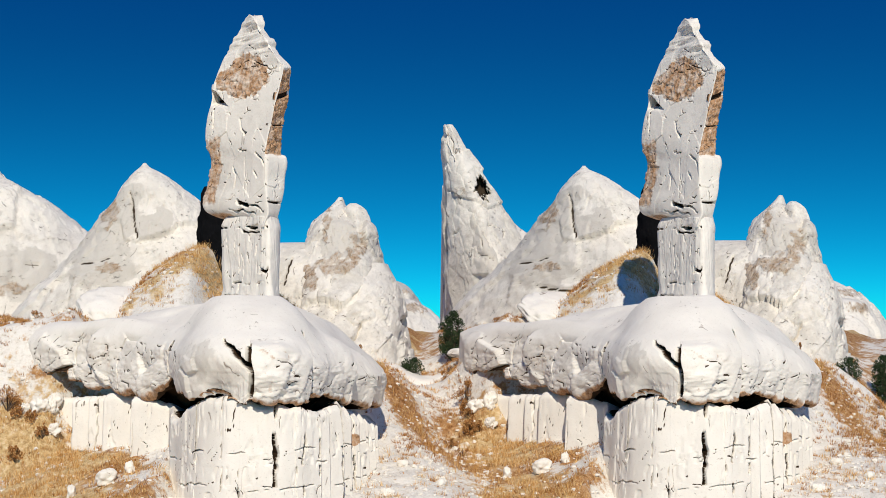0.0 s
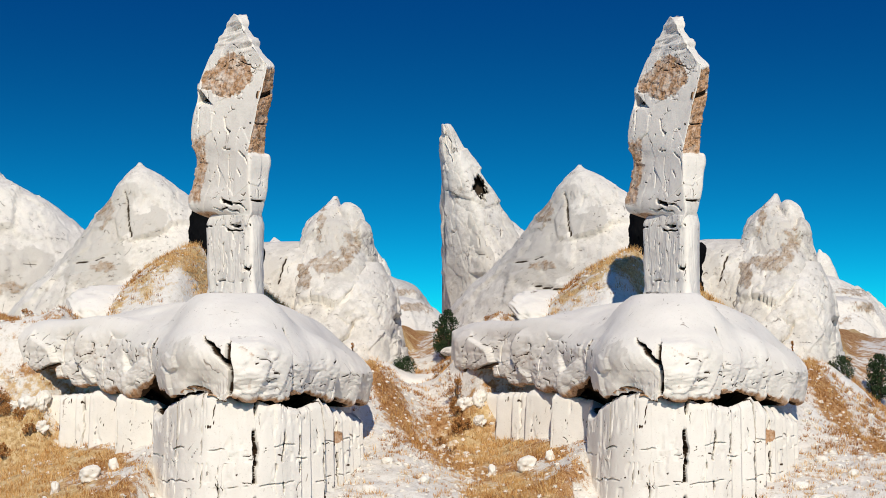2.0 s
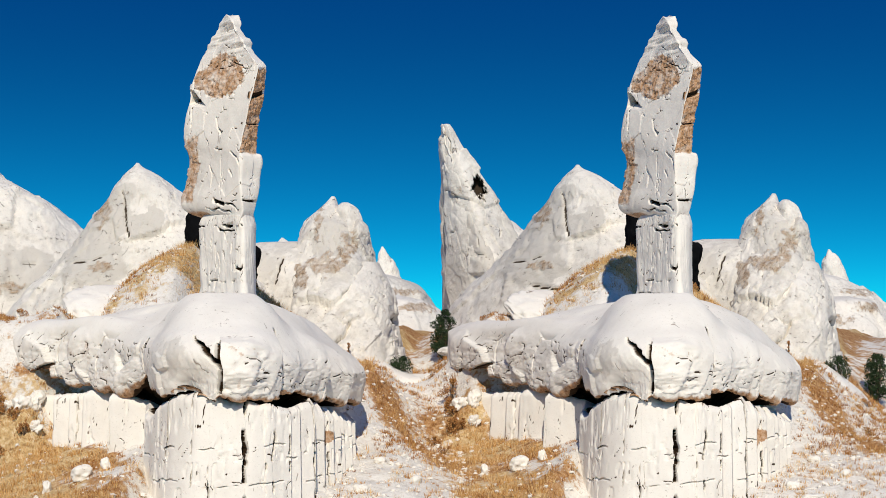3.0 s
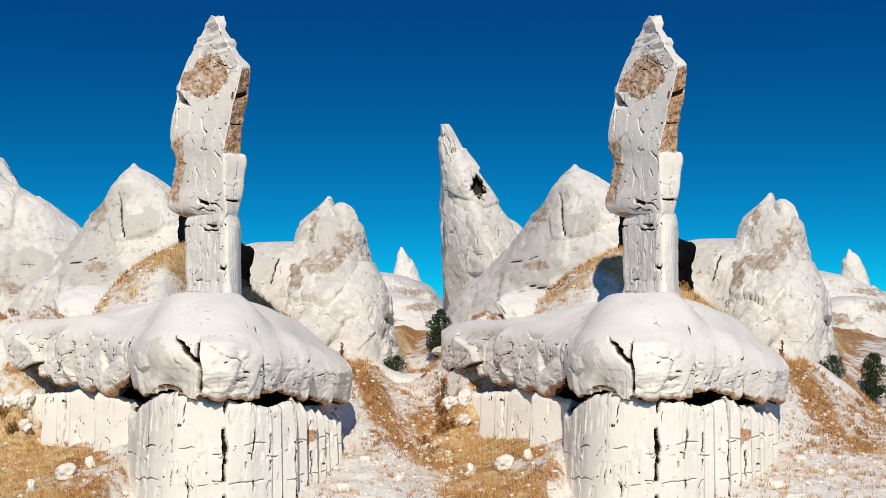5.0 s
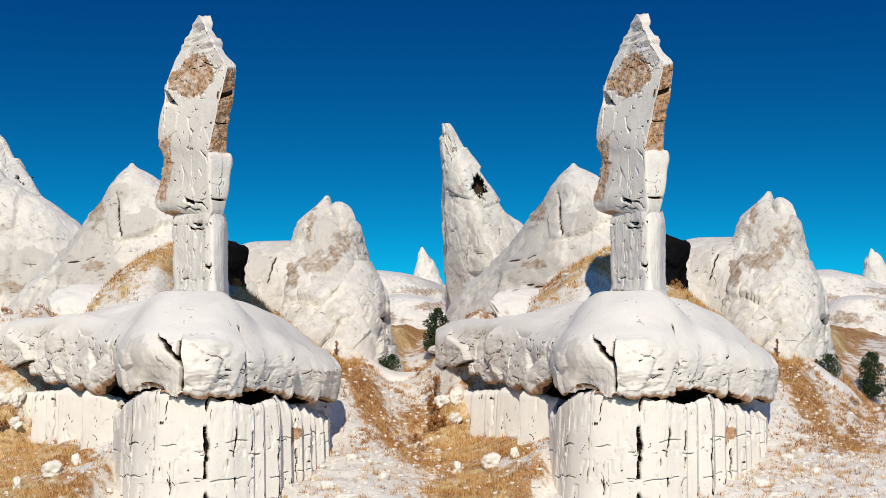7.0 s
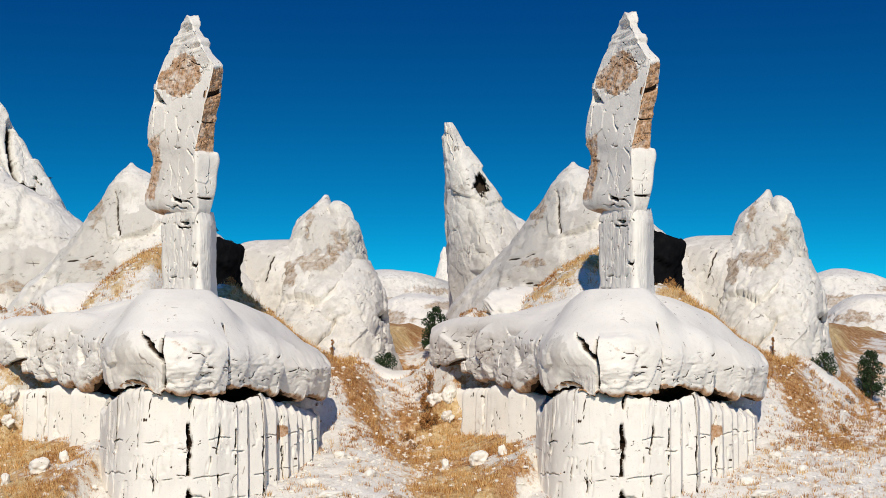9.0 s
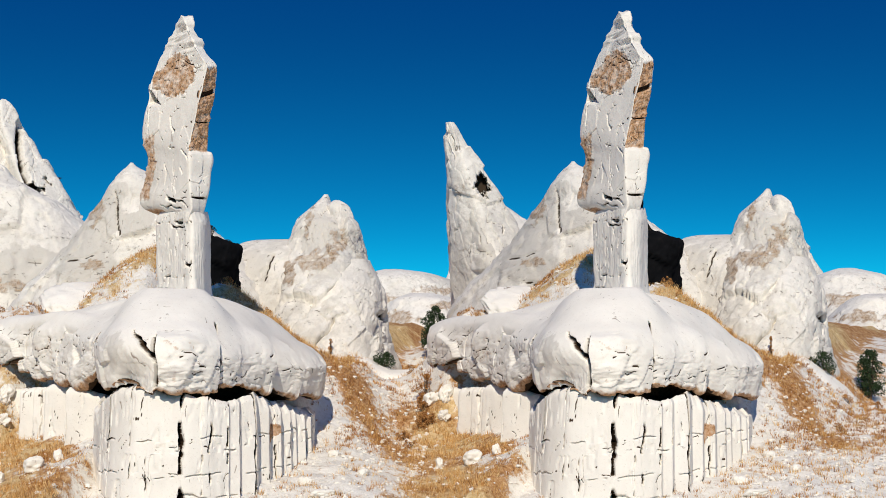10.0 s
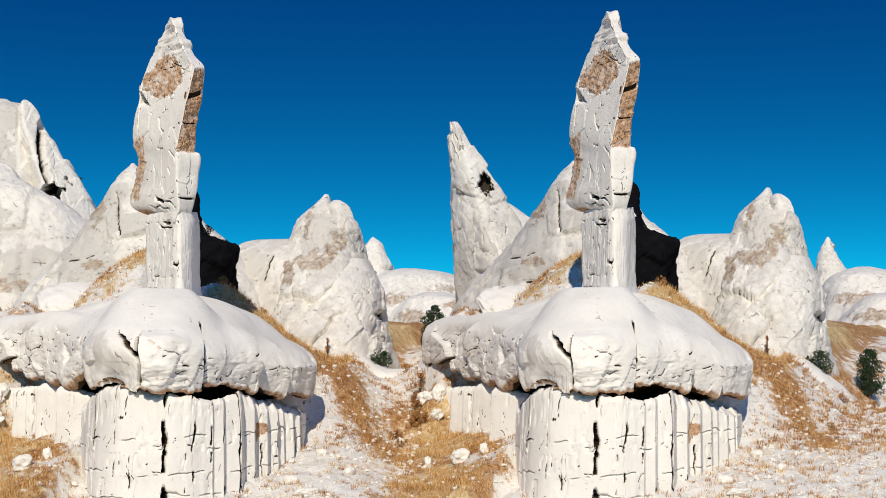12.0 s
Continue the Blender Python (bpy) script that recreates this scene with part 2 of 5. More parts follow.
# ---- building helpers ----
def mesh_object(name, verts, faces, material, parent=None, label="", attrs=None, smooth_shade=True):
    me = bpy.data.meshes.new(name)
    verts = np.asarray(verts, float)
    faces = np.asarray(faces, np.int32)
    k = faces.shape[1]
    me.vertices.add(len(verts))
    me.vertices.foreach_set("co", verts.ravel())
    me.loops.add(faces.size)
    me.loops.foreach_set("vertex_index", faces.ravel())
    me.polygons.add(len(faces))
    me.polygons.foreach_set("loop_start", np.arange(0, faces.size, k, dtype=np.int32))
    me.polygons.foreach_set("use_smooth", np.full(len(faces), smooth_shade))
    me.update(calc_edges=True)
    me.validate()
    for key, value in (attrs or {}).items():
        a = me.attributes.new(key, "FLOAT", "POINT")
        a.data.foreach_set("value", np.asarray(value, np.float32))
    me.materials.append(material)
    ob = new(name, me)
    if parent is not None:
        ob.parent = parent
        ob.matrix_parent_inverse = Matrix.Translation(-parent.location)
    if label:
        ob["label"] = label
    return ob


def grid_faces(rows, cols, wrap=False):
    """Quads of a grid of rows x cols points, row by row; wrap closes each row."""
    r = np.arange(rows - 1)[:, None]
    c = np.arange(cols if wrap else cols - 1)[None, :]
    c2 = (c + 1) % cols
    return np.stack([r * cols + c, r * cols + c2, (r + 1) * cols + c2, (r + 1) * cols + c], -1).reshape(-1, 4)


def grid_normals(p, rows, cols, wrap=False):
    g = p.reshape(rows, cols, 3)
    du = np.roll(g, -1, 1) - np.roll(g, 1, 1) if wrap else np.gradient(g, axis=1)
    dv = np.gradient(g, axis=0)
    nrm = np.cross(du, dv)
    return (nrm / np.maximum(np.linalg.norm(nrm, axis=2, keepdims=True), 1e-9)).reshape(-1, 3)


def corner_shape(corners, cols, soften):
    """The radius of a polygon round its middle, by angle, with its corners rounded off."""
    q = np.array(corners, float)
    a = np.linspace(0, 2 * np.pi, cols, endpoint=False)
    ray = np.stack([np.cos(a), np.sin(a)], 1)
    best = np.full(cols, 9.0)
    for k in range(len(q)):
        p0, p1 = q[k], q[(k + 1) % len(q)]
        d = p1 - p0
        den = ray[:, 0] * d[1] - ray[:, 1] * d[0]
        den = np.where(np.abs(den) < 1e-9, 1e-9, den)
        r = (p0[0] * d[1] - p0[1] * d[0]) / den
        along = (p0[0] * ray[:, 1] - p0[1] * ray[:, 0]) / den
        best = np.where((r > 0) & (along >= -1e-6) & (along <= 1 + 1e-6), np.minimum(best, r), best)
    w = np.hanning(2 * soften + 3)[1:-1]
    w /= w.sum()
    return np.convolve(np.concatenate([best[-soften:], best, best[:soften]]), w, "valid")


def loft_points(sections, rows, cols, square=2.4, corners=None, soften=8):
    """A closed column through sections (z, left x, right x, centre y, half depth), from low to high."""
    s = np.array(sorted(sections), float)
    z = np.linspace(s[0, 0], s[-1, 0], rows)
    xl, xr, yc, hd = (spline(s[:, 0], s[:, k], z) for k in (1, 2, 3, 4))
    a = np.linspace(0, 2 * np.pi, cols, endpoint=False)
    ca, sa = np.cos(a), np.sin(a)
    k = corner_shape(corners, cols, soften) if corners else (np.abs(ca)**square + np.abs(sa)**square)**(-1 / square)
    ex, ey = k * ca, k * sa
    ex = (ex - ex.min()) / (ex.max() - ex.min()) * 2 - 1
    x = ((xl + xr) / 2)[:, None] + ((xr - xl) / 2)[:, None] * ex[None]
    y = yc[:, None] + hd[:, None] * ey[None]
    return np.stack([x, y, np.repeat(z[:, None], cols, 1)], -1).reshape(-1, 3)


def closed_column(name, p, rows, cols, side, material, parent=None, label="", attrs=None):
    """A lofted column with its top closed by a fan in the last ring's middle."""
    v = np.vstack([p, p[-cols:].mean(0)])
    f = grid_faces(rows, cols, True)
    a = np.arange(cols)
    fan = np.stack([(rows - 1) * cols + a, (rows - 1) * cols + (a + 1) % cols, np.full(cols, len(p))], 1)
    at = {k: np.append(val, val[-cols:].mean()) for k, val in (attrs or {}).items()}
    tris = np.vstack([f[:, [0, 1, 2]], f[:, [0, 2, 3]], fan])
    return mesh_object(name, SIDES[side](v), tris, material, parent, label, at)


def thing(name, at, label, category, group="", kind=""):
    e = new(name)
    e.location = at
    return tagged(e, label, category, group, kind)


def base_of(side, x, y, z):
    return tuple(SIDES[side](np.array([[x, y, z]]))[0])


def cut(p, path, width, axis=0):
    """Nearness (1 on it, 0 away) to a broken line of (x or y, z) points, wobbling a little."""
    a = p[:, axis] + 0.07 * fbm(p, 0.5, 2, 0.5, 77)
    z = p[:, 2] + 0.07 * fbm(p, 0.5, 2, 0.5, 78)
    best = np.full(len(p), 1e9)
    for (a0, z0), (a1, z1) in zip(path[:-1], path[1:]):
        da, dz = a1 - a0, z1 - z0
        t = np.clip(((a - a0) * da + (z - z0) * dz) / (da * da + dz * dz), 0, 1)
        best = np.minimum(best, (a - a0 - t * da)**2 + (z - z0 - t * dz)**2)
    return np.exp(-best / width**2)


def scratches(a, h, box, count, length, width, seed, steep=0.5):
    """Short broken cracks scattered over a face with coordinates (a, h) in metres; steep: the share that runs upright."""
    dice = np.random.default_rng(seed)
    out = np.zeros(len(a))
    for _ in range(count):
        a0, z0 = dice.uniform(box[0], box[1]), dice.uniform(box[2], box[3])
        way = (np.pi / 2 if dice.uniform() < steep else 0.0) + dice.normal(0, 0.35)
        near = np.where((np.abs(a - a0) < length) & (np.abs(h - z0) < length))[0]
        bits = dice.integers(1, 4)
        wide = width * dice.uniform(0.7, 1.5)
        for _ in range(bits):
            run = length * dice.uniform(0.12, 0.38)
            a1, z1 = a0 + run * np.cos(way), z0 + run * np.sin(way)
            da, dz = a1 - a0, z1 - z0
            t = np.clip(((a[near] - a0) * da + (h[near] - z0) * dz) / (da * da + dz * dz), 0, 1)
            d = np.hypot(a[near] - a0 - t * da, h[near] - z0 - t * dz)
            out[near] = np.maximum(out[near], smooth(1.5 * wide, 0.5 * wide, d))
            a0, z0, way = a1, z1, way + dice.normal(0, 0.6)
    return out


def spot(p, x, y, z, rx, ry, rz):
    """1 inside an ellipsoid about (x, y, z), falling to 0 at its rim."""
    d = np.sqrt(((p[:, 0] - x) / rx)**2 + ((p[:, 1] - y) / ry)**2 + ((p[:, 2] - z) / rz)**2)
    d += 0.45 * fbm(p, 0.8 * min(rx, rz), 4, 0.55, x)
    return smooth(1.15, 0.7, d)


def facets(p, size, seed):
    """Broken stone: flat chips, each turned its own way, and how near the point is to a chip's rim."""
    q = p / np.asarray(size, float) + seed * 3.17
    cell = np.floor(q).astype(np.int64)
    best = np.full((2, len(p)), 9e9)
    val = np.zeros(len(p))
    for dx, dy, dz in itertools.product((-1, 0, 1), repeat=3):
        c = cell + [dx, dy, dz]
        h = [hash3(c[:, 0] + 17 * k, c[:, 1] + 5 * k, c[:, 2] + 29 * k) for k in range(1, 8)]
        d = q - c - 0.5 - 0.45 * np.stack(h[:3], 1)
        r = (d**2).sum(1)
        near = r < best[0]
        best[1] = np.where(near, best[0], np.minimum(best[1], r))
        best[0] = np.where(near, r, best[0])
        val = np.where(near, h[3] + 1.6 * (d * np.stack(h[4:], 1)).sum(1), val)
    return val, smooth(0.12, 0.0, best[1] - best[0])


# ---- ground ----
CREST_X = [-60, -31, -27.5, -24.5, -22.6, -20.4, -18.9, -18.3, -17.4, -16, -14.8, -13.6, -11.2, -9.5, -8, -6, -2, 20]
CREST_Z = [8.5, 8.9, 9.7, 10.8, 11.7, 13.0, 13.4, 12.9, 11.4, 11.0, 11.5, 10.8, 8.8, 7.4, 6.4, 5.6, 5.0, 5.0]


def west_ground(x, y):
    p = np.stack([x, y, np.zeros_like(x)], 1)
    base = np.interp(y, [-100, 20, 50, 66, 74, 80, 85, 95, 104, 115, 130, 200], [-14, -10, -7.0, -2.0, 0.25, 1.8, 3.1, 5.0, 6.6, 8.2, 9.0, 10.0])
    lift = spline(CREST_X, CREST_Z, x) - 5.0
    z = base + lift * smooth(78, 93, y) * (1 - 0.92 * np.where(x > -17, smooth(93.5, 102, y), smooth(97, 112, y)))
    rim = np.interp(x, [-26, -23.4, -21.7, -19.2, -17.2, -15.9], [86.5, 83.7, 82.3, 79.8, 77.4, 75.3])
    meadow = 2.35 - 0.30 * np.clip(rim - y, -1.5, 20)
    w = smooth(-15.3, -16.5, x) * smooth(87, 83, y) * smooth(64, 70, y)
    z = z * (1 - w) + meadow * w + 2.3 * smooth(-23.4, -25.0, x) * smooth(80.8, 83.4, y) * smooth(91, 87, y)
    w = smooth(-21.5, -25, x) * smooth(90, 96, y)
    z = z * (1 - w) + (8.9 + 0.05 * (y - 97)) * w
    # the slope east of the cliff falls away towards the side valley
    slope = np.interp(y, [55, 70, 80, 85, 90, 95, 103, 112, 120, 130, 200], [-5.0, -1.0, 0.85, 1.75, 2.8, 4.2, 4.9, 4.7, 6.2, 7.8, 10.0]) + 0.75 * np.clip(-5.5 - x, -2.4, 1.8) * smooth(86, 93, y) * smooth(125, 112, y)
    w = smooth(-9.0, -7.0, x) * smooth(64, 72, y)
    z = z * (1 - w) + slope * w
    z += 0.22 * fbm(p, 6.0, 4, 0.5, 3) + 0.12 * fbm(p, 1.1, 4, 0.6, 4)
    return z


def west_cover(x, y):
    """Grass cover and share of rusty scrub."""
    p = np.stack([x, y, np.zeros_like(x)], 1)
    big = fbm(p, 7.0, 3, 0.5, 8)
    g = 0.30 + 0.22 * big
    g += (0.42 + 0.5 * big) * smooth(-15.0, -16.5, x) * smooth(85, 82.5, y) * smooth(0.2, 1.8, np.interp(x, [-26, -23.4, -21.7, -19.2, -17.2, -15.9], [86.5, 83.7, 82.3, 79.8, 77.4, 75.3]) - y)                                   # meadow
    g += (0.16 + 0.3 * big) * smooth(-8, -6, x) * smooth(76, 84, y) + 0.25 * smooth(-8, -6.5, x) * smooth(86, 90, y) * smooth(101, 97, y)
    g += 0.3 * smooth(88, 92, y) * np.exp(-((x + 19.5 - 0.4 * (y - 93)) / 3.2)**2)                  # strip up the saddle
    g += 0.55 * smooth(86, 89, y) * smooth(-15.5, -13.5, x) * smooth(-4, -8, x)
    g += 0.30 * smooth(97, 101, y) * smooth(-9, -6, x)
    g += 0.05 * smooth(-22, -25, x) * smooth(84, 88, y)
    # east of the cliff: a band of grass runs down the slope, with bare grit below it and thin growth beyond
    mid = -7.1 + 0.53 * np.clip(95 - y, -3, 20)
    band = 0.22 + 0.2 * big + 0.62 * np.exp(-((x - mid) / 1.4)**2) * smooth(81, 86, y) + 0.20 * smooth(0.0, 2.0, x - mid)
    w = smooth(-9.0, -7.4, x) * smooth(66, 72, y)
    g = g * (1 - w) + band * w
    r = 0.44 + 0.22 * smooth(-9, -6, x) + 0.22 * smooth(-9, -7, x) * smooth(82, 86, y) + 0.3 * fbm(p, 5.0, 3, 0.5, 9) - 0.25 * np.exp(-((x + 21) / 4)**2) * smooth(86, 90, y)
    return g, r


def blended(f, x, y):
    s = smooth(-4.0, 3.0, x - seam_x(y) + 0.8 * vnoise(np.stack([y * 0.35, x * 0 + 3.3, x * 0], 1)))
    q = western_of(x, y)
    a, b = f(x, y), f(q[:, 0], q[:, 1])
    if isinstance(a, tuple):
        return tuple(u * (1 - s) + v * s for u, v in zip(a, b))
    return a * (1 - s) + b * s


def ground_z(x, y):
    return blended(west_ground, np.atleast_1d(np.asarray(x, float)), np.atleast_1d(np.asarray(y, float)))


def build_ground():
    gx = np.concatenate([np.linspace(-2500, -160, 10), np.linspace(-130, -50, 14), np.arange(-46, 46.1, 0.25), np.linspace(50, 130, 14), np.linspace(160, 2500, 10)])
    gy = np.concatenate([np.linspace(-600, -40, 8), np.linspace(-20, 62, 20), np.arange(64, 126.1, 0.25), np.linspace(130, 220, 20), np.linspace(260, 3500, 14)])
    X, Y = np.meshgrid(gx, gy)
    x, y = X.ravel(), Y.ravel()
    cx, cy = np.clip(x, -60, 60), np.clip(y, -60, 150)
    z = ground_z(cx, cy)
    far = np.clip(smooth(46, 120, np.abs(x)) + smooth(128, 190, y), 0, 1)
    z = z * (1 - far) + far * np.where(y > 60, 8 + np.clip(y - 150, 0, 3000) * 0.004, -8.0)
    g, r = blended(west_cover, cx, cy)
    ob = mesh_object("ground", np.stack([x, y, z], 1), grid_faces(len(gy), len(gx)), GROUND, attrs={"grass": g, "rust": r})
    return tagged(ob, "white tuff grit slopes with dried yellow grass", "ground", kind="structure")


build_ground()


# ---- rock pillar ----
# The pillar is a slab whose rows tilt along the camera's lines of sight. Each row: height, and the x of its west edge,
# its front ridge and its east edge.
PILLAR = [
    (13.6, -13.70, -11.5, -11.06), (13.85, -13.95, -11.42, -10.96), (14.0, -14.30, -11.36, -10.91), (14.17, -14.75, -11.28, -10.88), (14.34, -15.16, -11.25, -10.84), (14.63, -15.38, -11.28, -10.78),
    (14.98, -15.42, -11.31, -10.70), (15.56, -15.18, -11.38, -10.61), (16.44, -15.07, -11.41, -10.59), (17.02, -15.05, -11.42, -10.63), (17.31, -15.10, -11.42, -10.76), (17.67, -15.25, -11.37, -10.75),
    (18.19, -15.30, -11.29, -10.70), (19.22, -15.20, -11.07, -10.59), (19.81, -15.05, -10.96, -10.45), (20.25, -14.98, -10.87, -10.39), (20.60, -15.02, -10.76, -10.37), (21.13, -14.91, -10.65, -10.31),
    (21.67, -14.70, -10.54, -10.30), (22.31, -14.38, -10.96, -10.85), (23.05, -13.92, -11.5, -11.32), (23.79, -13.39, -12.05, -11.77), (24.15, -13.22, -12.26, -11.97), (24.38, -13.03, -12.38, -12.05)]
NECK = [(7.6, -16.4, -11.2, -9.9), (9.30, -15.15, -11.05, -10.45), (9.88, -14.67, -11.1, -10.72), (10.59, -14.47, -11.15, -10.82), (12.03, -14.49, -11.17, -10.83), (13.48, -14.53, -11.2, -10.80), (13.75, -14.5, -11.25, -10.85), (14.1, -14.3, -11.3, -10.95)]


def slab_points(sections, depth, tip, rows, counts, back, rounding):
    """A column over a five-cornered plan: west edge, front ridge, east edge and two hidden corners behind."""
    q = np.array(sections, float)
    z = np.linspace(q[0, 0], q[-1, 0], rows)
    xl, xf, xe = (spline(q[:, 0], q[:, k], z) for k in (1, 2, 3))
    k = np.interp(z, tip[1], tip[2])
    yl, yf, ye = (tip[0] + (y - tip[0]) * k for y in depth)
    corner = [(xl, yl), (xf, yf), (xe, ye), (xe + back[0][0] * k, ye + back[0][1] * k), (xl + back[1][0] * k, yl + back[1][1] * k)]
    parts, edge, along = [], [], []
    for n, m in enumerate(counts):
        u = np.arange(m) / m
        (x0, y0), (x1, y1) = corner[n], corner[(n + 1) % 5]
        parts.append(np.stack([x0[:, None] + (x1 - x0)[:, None] * u, y0[:, None] + (y1 - y0)[:, None] * u], -1))
        edge.append(np.full(m, n)), along.append(u)
    xy = np.concatenate(parts, 1)
    w = np.hanning(2 * rounding + 3)[1:-1]
    w /= w.sum()
    xy = sum(wk * np.roll(xy, j - rounding, 1) for j, wk in enumerate(w))
    zz = 7 + (z[:, None] - 7) * xy[:, :, 1] / 77.5
    cols = sum(counts)
    tile = lambda v: np.tile(np.concatenate(v), rows)
    return np.concatenate([xy, zz[:, :, None]], 2).reshape(-1, 3), cols, tile(edge), tile(along), np.repeat(z, cols)


def gash(u, h, path, width, wobble):
    """Nearness to a broken line of (u, height) points on a face about 7 m across."""
    best = np.full(len(u), 1e9)
    a, b = 7 * u + wobble, h + wobble
    for (a0, z0), (a1, z1) in zip(path[:-1], path[1:]):
        da, dz = 7 * (a1 - a0), z1 - z0
        t = np.clip(((a - 7 * a0) * da + (b - z0) * dz) / (da * da + dz * dz), 0, 1)
        best = np.minimum(best, (a - 7 * a0 - t * da)**2 + (b - z0 - t * dz)**2)
    return smooth(1.5 * width, 0.6 * width, np.sqrt(best))


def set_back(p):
    """Moves the pillar back on the ledge and enlarges it about a camera position, to fit the view."""
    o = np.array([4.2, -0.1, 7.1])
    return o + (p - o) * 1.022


def build_pillar(side):
    e = thing("rock_pillar", base_of(side, -12.9, 78.6, 9.6), "tall pale tuff rock pillar with brown weathered patches", "rock pillar", "twin rock pillars")
    rows = 360
    p, cols, edge, u, h = slab_points(PILLAR, (79.2, 75.1, 76.3), (78.0, (21.7, 22.6, 23.6, 24.4), (1.0, 0.85, 0.55, 0.3)), rows, (150, 56, 24, 24, 40), ((-1.6, 3.2), (1.6, 2.4)), 7)
    nrm = grid_normals(p, rows, cols, True)
    front, flank, west = (edge == 0) * 1.0, (edge == 1) * 1.0, (edge == 4) * smooth(0.6, 0.9, u)
    wob = 0.10 * fbm(p, 0.8, 3, 0.6, 4)
    edgy = 0.34 * fbm(p, 1.1, 4, 0.6, 5)
    # broken brown faces: a scoop on the head, the whole eastern flank, a strip down the western edge
    d1 = np.sqrt(((u - 0.42 - 0.03 * (h - 21.3)) / 0.38)**2 + ((h - 21.35) / 1.22)**2)
    scoop = front * smooth(1.08, 0.95, d1 + 0.55 * edgy)
    east = flank * smooth(17.15, 17.3, h + wob) * smooth(21.75, 21.55, h + wob)
    strip = np.clip(front * smooth(0.27, 0.20, u + 0.16 * edgy) + west, 0, 1) * smooth(18.3, 17.8, h + edgy) * smooth(14.5, 14.9, h)
    stain = np.maximum(np.maximum(0.72 * scoop, 0.85 * east), 0.7 * strip)
    stain = np.maximum(stain, 0.22 * flank * smooth(17.0, 16.4, h))
    chip, _ = facets(p, (0.8, 0.8, 0.5), 12)
    slab, _ = facets(p, (1.9, 1.9, 2.4), 14)
    d = 0.04 * fbm(p, 2.2, 2, 0.5, 1) + 0.006 * fbm(p, 0.35, 3, 0.6, 2) + 0.03 * slab
    grain = 0.05 * ridged(p, (0.45, 0.45, 0.3), 4, 3)
    d += np.maximum(scoop, east) * (0.03 * chip + grain - 0.06) + strip * (0.02 * chip + 0.7 * grain - 0.03)
    # worn beds towards the top
    d += 0.10 * fbm(p, (3.0, 3.0, 0.4), 3, 0.6, 6) * smooth(22.0, 23.0, h) - 0.05 * ridged(p, (2.0, 2.0, 0.5), 2, 7) * smooth(22.3, 23.3, h)
    # the step under the eastern flank
    d += 0.16 * flank * smooth(17.25, 17.05, h + wob) * smooth(15.8, 16.9, h)
    p = p + nrm * d[:, None]
    sink = np.zeros(len(p))
    pocket = front * smooth(0.0, 0.03, u) * smooth(0.17, 0.12, u + 0.3 * (h - 20.2) + 0.05 * edgy) * smooth(19.72, 19.9, h + 0.4 * wob) * smooth(20.62, 20.5, h + 0.4 * wob)
    notch = flank * smooth(0.02, 0.12, u) * smooth(0.15, 0.10, np.abs(h - 20.2 - 0.18 * u + wob))
    sink += 0.2 * notch
    for path, width, deep in (([(0.50, 19.05), (0.57, 18.62), (0.64, 18.42)], 0.05, 0.5), ([(0.1, 19.9), (0.12, 19.2), (0.15, 18.7)], 0.045, 0.5), ([(0.84, 17.45), (0.93, 16.95), (0.99, 16.7)], 0.05, 0.4),
                              ([(0.80, 16.4), (0.86, 16.1)], 0.04, 0.35), ([(0.42, 16.6), (0.47, 16.3), (0.48, 15.6)], 0.04, 0.3), ([(0.55, 17.6), (0.68, 17.5)], 0.03, 0.25), ([(0.3, 19.6), (0.36, 19.3)], 0.03, 0.25),
                              ([(0.55, 14.85), (0.62, 14.7), (0.72, 14.72)], 0.10, 0.6), ([(0.75, 14.75), (0.86, 14.6)], 0.05, 0.5), ([(0.86, 14.55), (0.99, 14.35)], 0.05, 0.5), ([(0.40, 14.45), (0.62, 14.4), (0.80, 14.25)], 0.04, 0.5),
                              ([(0.45, 23.6), (0.62, 23.75), (0.78, 23.6)], 0.03, 0.2), ([(0.62, 22.0), (0.8, 21.7), (0.9, 21.8)], 0.03, 0.2), ([(0.66, 17.2), (0.64, 16.2), (0.70, 15.4)], 0.025, 0.2)):
        sink += deep * front * gash(u, h, path, width, wob) * smooth(-0.45, -0.1, fbm(p, 0.5, 2, 0.5, 9) + 0.3)
    sink += 0.35 * flank * gash(u * 0.3, h, [(0.0, 14.9), (0.3, 14.75)], 0.05, wob) + 0.25 * flank * smooth(0.05, 0.02, np.abs(h - 18.75 + wob))
    marks = front * scratches(6.2 * u + wob, h + wob, (0.2, 6.1, 14.4, 23.8), 70, 0.7, 0.022, 15, 0.45) + flank * scratches(2.2 * u + wob, h, (0, 2.2, 14.5, 22), 26, 0.6, 0.022, 16, 0.3)
    sink += 0.06 * marks
    p = p - nrm * sink[:, None] + pocket[:, None] * np.array((0.7, 1.1, 0.5))
    # the tip ends in two worn bumps
    p[:, 2] += 0.10 * smooth(24.0, 24.5, h) * np.sin(7.5 * (p[:, 0] + 12.95)) * smooth(1.0, 0.2, np.abs(p[:, 0] + 12.6))
    grey = 0.14 + 0.2 * fbm(p, 2.5, 3, 0.5, 5) + 0.25 * front * smooth(0.5, 0.2, u) * smooth(19.9, 18.5, h) + 0.2 * flank
    # cracks, notch and pocket get their shade as dark colour
    crack = np.maximum(np.clip(sink / 0.28, 0, 1), 0.9 * marks)
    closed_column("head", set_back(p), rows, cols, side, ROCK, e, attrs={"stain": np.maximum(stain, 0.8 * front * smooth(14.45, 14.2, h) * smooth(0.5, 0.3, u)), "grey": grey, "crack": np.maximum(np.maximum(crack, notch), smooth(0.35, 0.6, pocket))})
    rows = 190
